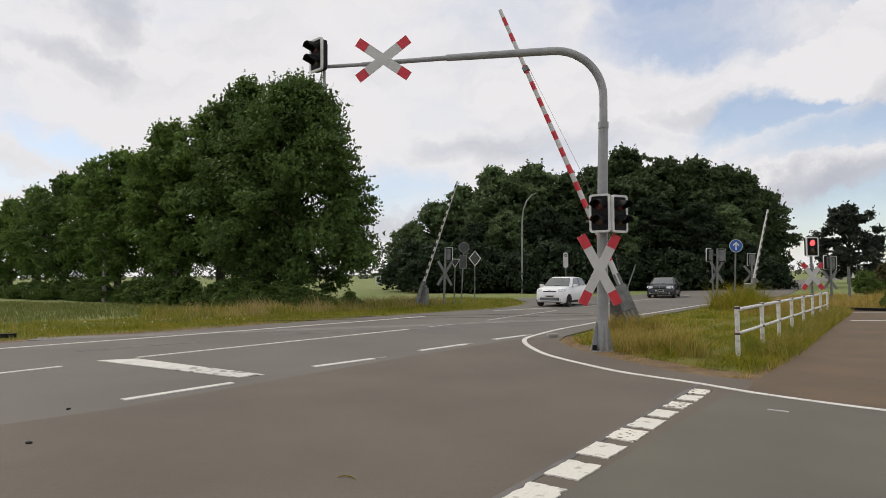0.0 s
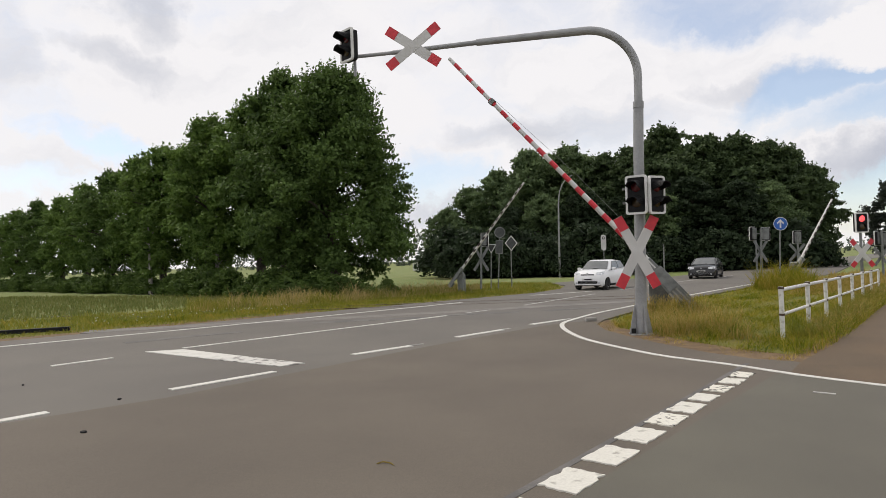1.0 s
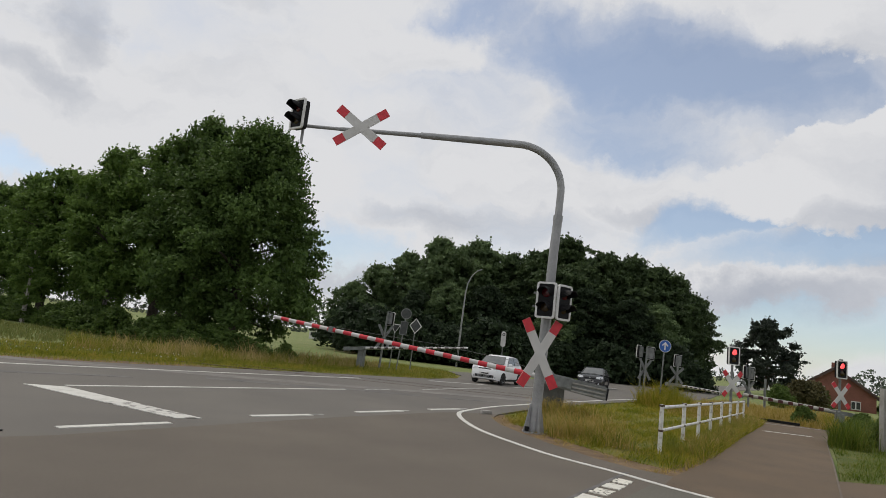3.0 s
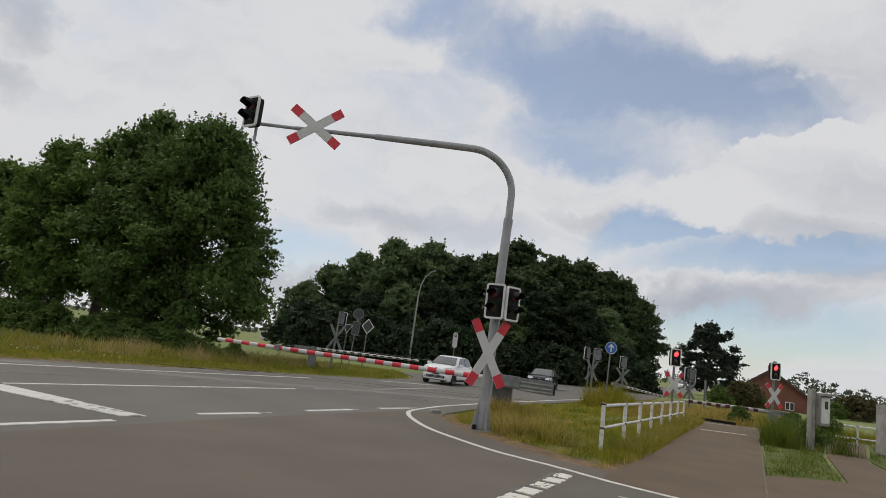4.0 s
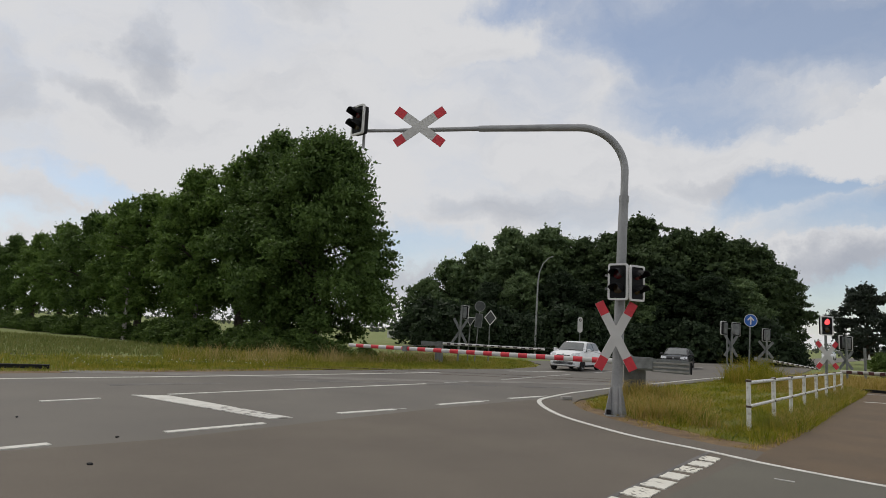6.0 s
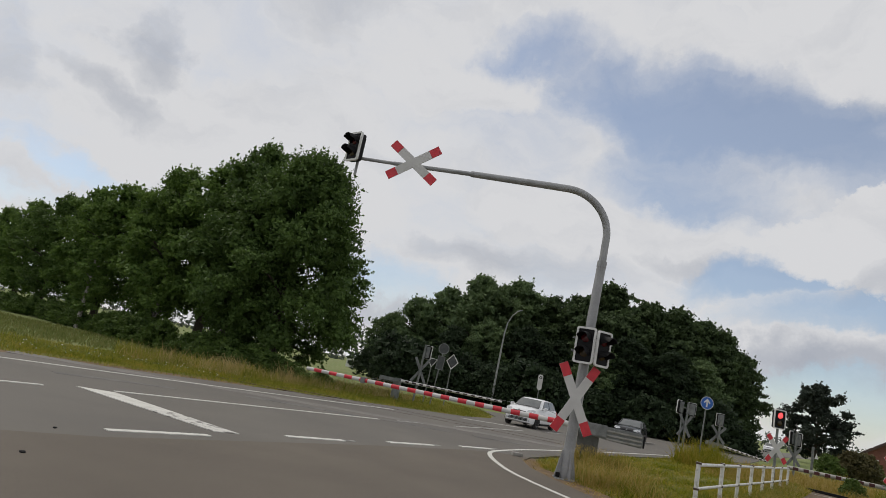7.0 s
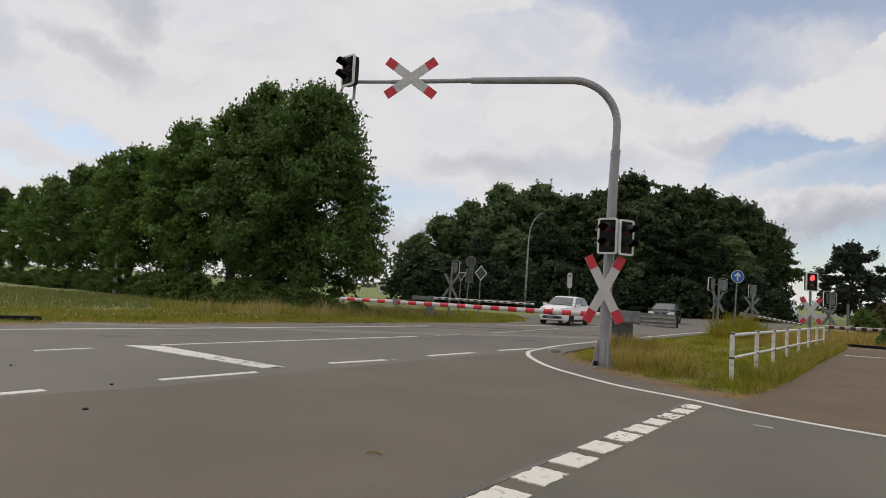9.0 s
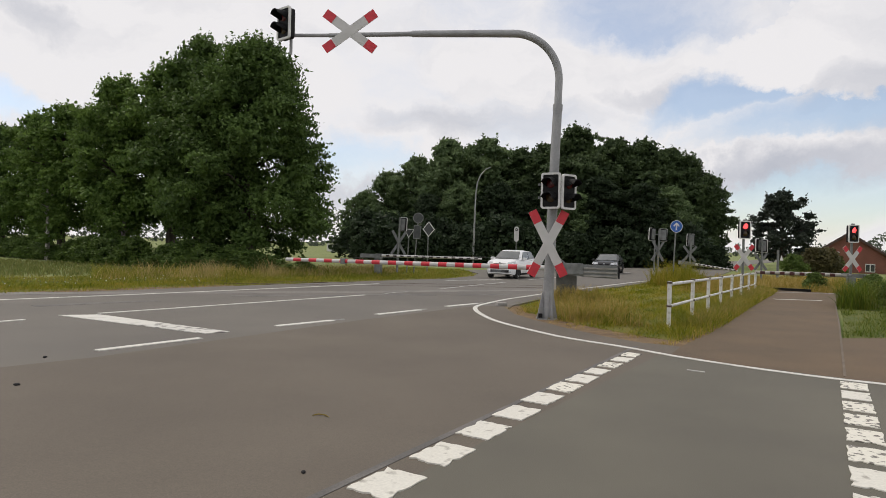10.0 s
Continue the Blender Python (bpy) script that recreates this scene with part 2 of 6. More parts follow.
DARK_RED = material("dull_red_band", (0.085, 0.015, 0.015), 0.55, color2=(0.05, 0.012, 0.012), scale=5, fine=30, bump=0.04)
BOOM_GREY = material("grimy_white_boom", (0.42, 0.40, 0.36), 0.6, color2=(0.32, 0.31, 0.28), scale=4, fine=20, bump=0.05)
BLACK = material("black_plastic", (0.007, 0.007, 0.008), 0.6, color2=(0.01, 0.01, 0.011), scale=8, fine=60, bump=0.05, spec=0.2)
LENS_DARK = material("dark_red_lens", (0.10, 0.008, 0.012), 0.2, color2=(0.07, 0.006, 0.01), scale=30, fine=90, bump=0.1)
LENS_AMBER = material("dark_amber_lens", (0.05, 0.03, 0.012), 0.2, color2=(0.04, 0.025, 0.01), scale=30, fine=90, bump=0.1)
LENS_LIT = material("lit_red_lamp", (1.0, 0.04, 0.05), 0.3, color2=(1.0, 0.12, 0.12), scale=20, fine=60, bump=0.0, emit=1.6)
BLUE = material("blue_sign_sheet", (0.015, 0.10, 0.42), 0.45, color2=(0.02, 0.12, 0.46), scale=5, fine=30, bump=0.03)
RAIL_WHITE = material("weathered_white_paint", (0.66, 0.66, 0.63), 0.6, color2=(0.33, 0.30, 0.25), scale=9, fine=40, bump=0.2, lo=0.52, hi=0.72, vary=0.05)
RUST = material("rusty_collar", (0.10, 0.06, 0.04), 0.8, color2=(0.05, 0.035, 0.03), scale=14, fine=60, bump=0.3)
STEEL_RAIL = material("worn_rail_steel", (0.16, 0.13, 0.11), 0.45, 0.7, color2=(0.1, 0.07, 0.05), scale=6, fine=60, bump=0.15)
CONCRETE = material("weathered_concrete", (0.34, 0.33, 0.31), 0.9, color2=(0.24, 0.23, 0.21), scale=4, fine=50, bump=0.3, vary=0.08)
CAR_WHITE = material("white_car_paint", (0.82, 0.83, 0.84), 0.22, color2=(0.78, 0.79, 0.80), scale=2, fine=20, bump=0.0, vary=0.01, spec=0.6)
CAR_BLACK = material("black_car_paint", (0.012, 0.013, 0.014), 0.18, color2=(0.016, 0.017, 0.018), scale=2, fine=20, bump=0.0, spec=0.6)
CAR_GLASS = material("tinted_car_glass", (0.10, 0.11, 0.11), 0.08, color2=(0.15, 0.155, 0.15), scale=1.5, fine=10, bump=0.0, spec=0.9)
TYRE = material("tyre_rubber", (0.02, 0.02, 0.02), 0.85, color2=(0.03, 0.03, 0.028), scale=10, fine=60, bump=0.2)
RIM = material("alloy_rim", (0.45, 0.46, 0.47), 0.35, 0.7, color2=(0.36, 0.37, 0.38), scale=8, fine=40, bump=0.03)
LAMP_GLASS = material("headlamp_glass", (0.62, 0.64, 0.66), 0.15, color2=(0.4, 0.42, 0.45), scale=16, fine=40, bump=0.05, spec=0.8)
BARK = material("bark", (0.075, 0.06, 0.045), 0.95, color2=(0.045, 0.038, 0.03), scale=3, fine=18, bump=0.9, vary=0.2, depth=0.04)
BIRCH = material("pale_bark", (0.36, 0.34, 0.31), 0.9, color2=(0.08, 0.07, 0.06), scale=5, fine=18, bump=0.5, vary=0.15, lo=0.52, hi=0.62, depth=0.02)
BRICK = material("red_brick_wall", (0.23, 0.095, 0.068), 0.9, color2=(0.18, 0.075, 0.055), scale=1.2, fine=9, bump=0.4, vary=0.15)
TILE = material("dark_roof_tile", (0.10, 0.06, 0.05), 0.85, color2=(0.07, 0.045, 0.04), scale=1.0, fine=8, bump=0.5, vary=0.22)
PANE = material("window_pane", (0.03, 0.035, 0.04), 0.08, color2=(0.05, 0.055, 0.06), scale=1, fine=6, bump=0.0, spec=0.8)
LEAF_OAK = leaf_material("oak_leaves", (0.044, 0.078, 0.024), (0.135, 0.21, 0.056))
LEAF_ASH = leaf_material("ash_leaves", (0.062, 0.112, 0.03), (0.19, 0.285, 0.07))
# light put into the colour: wood leaves paler at left, shaded copy at right
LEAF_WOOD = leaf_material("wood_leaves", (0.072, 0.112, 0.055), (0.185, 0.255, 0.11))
LEAF_WOOD_SHADED = leaf_material("wood_leaves_shaded", (0.036, 0.058, 0.028), (0.105, 0.15, 0.062))
# shade below the wood's canopy put into the leaf colour
LEAF_SHADED = leaf_material("shaded_leaves", (0.02, 0.033, 0.018), (0.05, 0.076, 0.037))
LEAF_BUSH = leaf_material("bush_leaves", (0.055, 0.09, 0.022), (0.15, 0.215, 0.055))
LEAF_HEDGE = leaf_material("hedge_leaves", (0.045, 0.08, 0.022), (0.14, 0.21, 0.05))
# haze of the distance mixed into the leaf colour
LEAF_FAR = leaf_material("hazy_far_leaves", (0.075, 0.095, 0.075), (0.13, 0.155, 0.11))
LEAF_RED = leaf_material("brownish_leaves", (0.06, 0.06, 0.026), (0.13, 0.11, 0.05))
LEAF_LONE = leaf_material("dusky_leaves", (0.028, 0.038, 0.032), (0.065, 0.08, 0.06))
HOUSING = material("stained_grey_housing", (0.15, 0.15, 0.14), 0.7, 0.2, color2=(0.08, 0.08, 0.072), scale=3.5, fine=30, bump=0.2, vary=0.15)
GRASS = leaf_material("grass_blades", (0.125, 0.145, 0.008), (0.235, 0.225, 0.018), (0.40, 0.29, 0.06), 0.5, single=0.9)
CROP = leaf_material("crop_blades", (0.125, 0.15, 0.042), (0.185, 0.205, 0.066), (0.24, 0.235, 0.09), 0.35, single=0.9)
GRASS_DRY = leaf_material("dry_grass", (0.24, 0.195, 0.03), (0.41, 0.30, 0.085), (0.52, 0.39, 0.16), 0.5, single=0.9)
GREEN = leaf_material("green_blades", (0.06, 0.10, 0.012), (0.13, 0.18, 0.022), (0.22, 0.21, 0.04), 0.45, single=0.9)
LUSH = leaf_material("lush_blades", (0.075, 0.11, 0.006), (0.245, 0.255, 0.018), (0.42, 0.31, 0.06), 0.5, single=0.9)
STRAW = leaf_material("seeding_grass", (0.28, 0.225, 0.085), (0.44, 0.345, 0.15), (0.52, 0.41, 0.2), 0.45, single=0.9)
VERGE = leaf_material("verge_blades", (0.125, 0.15, 0.02), (0.245, 0.25, 0.036), (0.38, 0.29, 0.075), 0.45, single=0.9)
FLOWER = leaf_material("white_flowers", (0.55, 0.56, 0.5), (0.7, 0.7, 0.62), None, 0.2)


# ---------------------------------------------------------------- mesh helpers
def mesh_of(name, bm, mat, smooth=False):
    me = bpy.data.meshes.new(name)
    bm.to_mesh(me)
    bm.free()
    me.materials.append(mat)
    if smooth:
        me.shade_smooth()
        me.set_sharp_from_angle(angle=radians(38))
    return me


def part(name, bm, mat, parent=None, label="", smooth=False, at=None):
    ob = new(name, mesh_of(name, bm, mat, smooth))
    if parent is not None:
        ob.parent = parent
    if at is not None:
        ob.matrix_basis = at
    if label:
        ob["label"] = label
    return ob


def thing(name, m, label, category, group="", kind=""):
    ob = new(name)
    ob.empty_display_size = 0.2
    ob.matrix_basis = m
    return tagged(ob, label, category, group, kind)


def box(bm, size, at=(0, 0, 0), turn=None, bevel=0.0):
    m = Matrix.Translation(at) @ (turn or Matrix()) @ Matrix.Diagonal((*size, 1))
    vs = bmesh.ops.create_cube(bm, size=1, matrix=m)["verts"]
    if bevel:
        es = list({e for v in vs for e in v.link_edges})
        bmesh.ops.bevel(bm, geom=es, offset=bevel, segments=2, affect="EDGES", profile=0.7)
    return bm


def rod(bm, a, b, r1, r2=None, seg=10):
    a, b = Vector(a), Vector(b)
    d = b - a
    m = Matrix.Translation((a + b) / 2) @ d.to_track_quat("Z", "Y").to_matrix().to_4x4()
    bmesh.ops.create_cone(bm, cap_ends=True, segments=seg, radius1=r1, radius2=r1 if r2 is None else r2, depth=d.length, matrix=m)
    return bm


def tube(bm, pts, radii, seg=12):
    """A round tube through points, one radius each."""
    pts = [Vector(p) for p in pts]
    rings = []
    side = None
    for i, p in enumerate(pts):
        d = (pts[min(i + 1, len(pts) - 1)] - pts[max(i - 1, 0)]).normalized()
        if side is None:
            side = d.orthogonal().normalized()
        side = (side - d * side.dot(d)).normalized()
        up = d.cross(side)
        rings.append([bm.verts.new(p + radii[i] * (math.cos(a) * side + math.sin(a) * up)) for a in (k * math.tau / seg for k in range(seg))])
    for r1, r2 in zip(rings, rings[1:]):
        for k in range(seg):
            bm.faces.new((r1[k], r1[(k + 1) % seg], r2[(k + 1) % seg], r2[k]))
    bm.faces.new(rings[0][::-1])
    bm.faces.new(rings[-1])
    return bm


def slab(bm, pts, z0, z1):
    """A flat polygon with thickness between two heights."""
    lo, hi = [bm.verts.new((x, y, z0)) for x, y in pts], [bm.verts.new((x, y, z1)) for x, y in pts]
    f = bm.faces.new(hi)
    n = len(pts)
    for i in range(n):
        bm.faces.new((lo[i], lo[(i + 1) % n], hi[(i + 1) % n], hi[i]))
    f.normal_update()
    bmesh.ops.recalc_face_normals(bm, faces=bm.faces[:])
    bmesh.ops.triangulate(bm, faces=[f])
    return bm


def plate(bm, pts, y0, y1):
    """A polygon in the xz plane with thickness along y."""
    front, back = [bm.verts.new((x, y0, z)) for x, z in pts], [bm.verts.new((x, y1, z)) for x, z in pts]
    bm.faces.new(front)
    bm.faces.new(back[::-1])
    n = len(pts)
    for i in range(n):
        bm.faces.new((front[i], front[(i + 1) % n], back[(i + 1) % n], back[i]))
    bmesh.ops.recalc_face_normals(bm, faces=bm.faces[:])
    return bm


def rounded(w, h, r, n=4, cx=0.0, cz=0.0):
    pts = []
    for sx, sz, a0 in ((1, 1, 0), (-1, 1, 90), (-1, -1, 180), (1, -1, 270)):
        for k in range(n + 1):
            a = radians(a0 + 90 * k / n)
            pts.append((cx + sx * (w / 2 - r) + r * math.cos(a), cz + sz * (h / 2 - r) + r * math.sin(a)))
    return pts


def frame_ring(bm, outer, inner, y0, y1):
    """A flat ring between two outlines with equally many points, with thickness along y."""
    n = len(outer)
    rows = [[bm.verts.new((x, y, z)) for x, z in o] for o, y in ((outer, y0), (inner, y0), (inner, y1), (outer, y1))]
    for a, b in ((0, 1), (1, 2), (2, 3), (3, 0)):
        for i in range(n):
            bm.faces.new((rows[a][i], rows[a][(i + 1) % n], rows[b][(i + 1) % n], rows[b][i]))
    bmesh.ops.recalc_face_normals(bm, faces=bm.faces[:])
    return bm


def stretch(points, n):
    """n points evenly along a smooth line through the given ones."""
    p = np.array(points, float)
    q = np.vstack([2 * p[0] - p[1], p, 2 * p[-1] - p[-2]])
    out = []
    for i in range(1, len(q) - 2):
        for s in np.linspace(0, 1, 12, endpoint=False):
            a, b, c, d = q[i - 1], q[i], q[i + 1], q[i + 2]
            out.append(0.5 * (2 * b + (c - a) * s + (2 * a - 5 * b + 4 * c - d) * s**2 + (3 * b - a - 3 * c + d) * s**3))
    out = np.array(out + [p[-1]])
    length = np.r_[0, np.cumsum(np.hypot(*np.diff(out, axis=0).T))]
    at = np.linspace(0, length[-1], n)
    return np.stack([np.interp(at, length, out[:, 0]), np.interp(at, length, out[:, 1])], 1)


def band(bm, line, width, z0, z1):
    """A ribbon of a given width along a line on the ground."""
    line = np.array(line, float)
    d = np.gradient(line, axis=0)
    d /= np.hypot(d[:, 0], d[:, 1])[:, None]
    side = np.stack([-d[:, 1], d[:, 0]], 1) * width / 2
    rows = [[bm.verts.new((p[0], p[1], z)) for p in pts] for pts, z in ((line + side, z0), (line + side, z1), (line - side, z1), (line - side, z0))]
    for r in range(3):
        for i in range(len(line) - 1):
            bm.faces.new((rows[r][i], rows[r][i + 1], rows[r + 1][i + 1], rows[r + 1][i]))
    for i in (0, -1):
        bm.faces.new([rows[r][i] for r in range(4)])
    bmesh.ops.recalc_face_normals(bm, faces=bm.faces[:])
    return bm


def inside(x, y, poly):
    """Which of many points lie in a polygon."""
    hit = np.zeros(len(x), bool)
    for (x1, y1), (x2, y2) in zip(poly, [*poly[1:], poly[0]]):
        if y1 == y2:
            continue
        cross = ((y1 > y) != (y2 > y)) & (x < (x2 - x1) * (y - y1) / (y2 - y1) + x1)
        hit ^= cross
    return hit


def quick_mesh(name, verts, size, mat):
    """A mesh of loose faces with size corners each, from an array of corners."""
    n = len(verts) // size
    me = bpy.data.meshes.new(name)
    me.vertices.add(n * size)
    me.vertices.foreach_set("co", np.ascontiguousarray(verts, np.float32).ravel())
    me.loops.add(n * size)
    me.loops.foreach_set("vertex_index", np.arange(n * size, dtype=np.int32))
    me.polygons.add(n)
    me.polygons.foreach_set("loop_start", np.arange(0, n * size, size, dtype=np.int32))
    me.update(calc_edges=True)
    me.materials.append(mat)
    return me


def strip_mesh(name, left, right, mat):
    """Narrow curved blades: arrays of left and right edge points, cut by cut, joined by quads."""
    k, n = len(left), len(left[0])
    verts = np.stack([p for pair in zip(left, right) for p in pair], 1).reshape(-1, 3)
    base = (np.arange(n) * 2 * k)[:, None, None]
    quad = np.array([[2 * i, 2 * i + 1, 2 * i + 3, 2 * i + 2] for i in range(k - 1)])[None]
    loops = (base + quad).astype(np.int32).ravel()
    me = bpy.data.meshes.new(name)
    me.vertices.add(len(verts))
    me.vertices.foreach_set("co", np.ascontiguousarray(verts, np.float32).ravel())
    me.loops.add(len(loops))
    me.loops.foreach_set("vertex_index", loops)
    me.polygons.add(len(loops) // 4)
    me.polygons.foreach_set("loop_start", np.arange(0, len(loops), 4, dtype=np.int32))
    me.update(calc_edges=True)
    me.materials.append(mat)
    return me


# ---------------------------------------------------------------- ground and roads
MAIN_LEFT = [(-60, -38), (-30, -5.5), (-16.5, 11.4), (-12.3, 16.6), (-9.6, 19.8), (-6.4, 23.9), (-3.2, 27.6), (0.3, 31.6), (1.7, 34.8), (2.2, 38.5), (1.4, 43.0), (4.5, 46.3), (9.2, 46.8), (14, 54), (22, 66), (33.3, 86), (43.8, 103), (61, 131), (86, 171)]
MAIN_RIGHT = [(92, 168), (67, 128), (49.6, 100.5), (39.2, 82.5), (28.5, 62), (20.4, 46.5), (14.6, 38.2), (10.6, 32.4), (7.4, 27.6), (5.2, 23.9), (3.3, 20.6), (2.05, 18.0)]
ISLAND = [(1.75, 16.8), (1.8, 15.6), (2.1, 14.5), (2.55, 13.2), (3.1, 12.0), (3.6, 11.3), (4.15, 10.95)]
PATH_LEFT = [(4.15, 10.95), (5.3, 12.6), (6.7, 14.8), (9.0, 18.6), (11.3, 22.3), (13.4, 25.6), (15.3, 28.9)]
PATH_RIGHT = [(17.3, 27.4), (14.9, 23.8), (12.2, 19.6), (10.0, 15.95), (7.95, 12.6)]
APRON = [(7.95, 12.6), (9.6, 12.9), (14, 12.2), (30, 8.5), (60, 4)]
road_outline = MAIN_LEFT + MAIN_RIGHT + ISLAND + [(5.45, 8.5), (9.5, 6.4), (16, 4.2), (30, 1.0), (60, -4), (60, -40)]
path_outline = PATH_LEFT + PATH_RIGHT + APRON + [(60, -4), (30, 1.0), (16, 4.2), (9.5, 6.4), (5.45, 8.4), (4.75, 8.9), (4.2, 9.45), (3.68, 10.1)]


def build_ground():
    bm = bmesh.new()
    rings = [0, 30, 60, 110, 200, 400, 900, 2200, 4500]
    prev = None
    for r in rings:
        row = [bm.verts.new((r * math.cos(k * math.tau / 48), 30 + r * math.sin(k * math.tau / 48), -0.05)) for k in range(48)] if r else [bm.verts.new((0, 30, -0.05))]
        if prev:
            for k in range(48):
                j = (k + 1) % 48
                bm.faces.new((prev[0], row[k], row[j]) if len(prev) == 1 else (prev[k], row[k], row[j], prev[j]))
        prev = row
    tagged(part("ground", bm, TURF), "green meadow and farmland with patchy turf", "ground", kind="structure")
    road = part("road", slab(bmesh.new(), road_outline, -0.05, 0.0), ASPHALT_MAIN)
    tagged(road, "grey asphalt main road with worn white markings", "road", kind="structure")
    side = [(-4.7, 8.6), (-3.3, 10.95), (-1.7, 13.6), (0.4, 16.7), (0.95, 17.3), (2.05, 18.0)] + ISLAND + [(4.6, 10.0), (0.1, 3.0), (-4.3, -3.8), (-10, -13), (-24, -13)]
    tagged(part("side_road", slab(bmesh.new(), side, -0.04, 0.004), ASPHALT_SIDE), "brown-grey asphalt side road mouth", "road", kind="structure")
    cross = [(3.45, 10.0), (5.6, 8.35), (9.5, 6.4), (16, 4.2), (30, 1.0), (40, -13), (-10, -13), (-4.2, -2.0), (-0.55, 3.9)]
    tagged(part("side_road_patch", slab(bmesh.new(), cross, -0.03, 0.007), ASPHALT_CROSS), "olive-grey asphalt of the cycle crossing", "road", kind="structure")
    path = part("cycle_path", slab(bmesh.new(), path_outline, -0.045, 0.0058), ASPHALT_PATH)
    tagged(path, "red-brown asphalt cycle path beside grass", "path", kind="structure")
    # kerb stone line along the right side of the path
    kerb = part("path_edging", band(bmesh.new(), stretch([(5.5, 8.6), (7.95, 12.6), (10.0, 15.95), (12.2, 19.6), (14.8, 23.8)], 24), 0.035, -0.03, 0.012), EDGING)
    tagged(kerb, "narrow pale concrete edging of the cycle path", "kerb", kind="structure")
    track = part("side_track", slab(bmesh.new(), [(10.0, 12.9), (11.6, 12.7), (14.7, 18.2), (20.6, 25.6), (19.6, 26.3), (13.6, 18.4)], -0.05, -0.006), ASPHALT_PATH)
    tagged(track, "narrow worn asphalt track between lawns", "path", kind="structure")
    shoulder = part("road_shoulder", band(bmesh.new(), stretch([(-32, -7.4), (-16.9, 11.5), (-12.55, 16.95), (-9.9, 20.2), (-7.6, 23.0)], 40), 0.9, -0.05, -0.012), EARTH)
    tagged(shoulder, "bare brown earth shoulder along the main road", "shoulder", kind="structure")
    worn = part("worn_strip", band(bmesh.new(), stretch([(-12.5, 17.3), (-8.2, 19.1), (-3.4, 21.1), (0.4, 23.0), (3.9, 24.7), (6.6, 27.4)], 40), 0.85, -0.04, 0.0035), ASPHALT_LIGHT, road)
    for a, b, w in (((-6.2, 18.6), (-3.0, 19.7), 0.5), ((-2.6, 20.2), (-0.2, 20.9), 0.45), ((0.6, 21.2), (2.4, 21.9), 0.4), ((-9.4, 14.6), (-7.4, 16.6), 0.4)):
        part("tar_patch", band(bmesh.new(), stretch([a, ((a[0] + b[0]) / 2, (a[1] + b[1]) / 2 + 0.12), b], 10), w, -0.04, 0.003), ASPHALT_TAR, road)
    joint = part("road_joint", band(bmesh.new(), stretch([(3.35, 10.85), (1.22, 7.35), (-0.62, 4.35), (-4.25, -1.6)], 30), 0.07, 0.0, 0.0085), ASPHALT_TAR, road)
    return road, path


road, path = build_ground()


def mark(line, width, mat=PAINT, z=0.012, parent=None):
    return part("road_marking", band(bmesh.new(), line, width, 0.0, z), mat, parent or road)


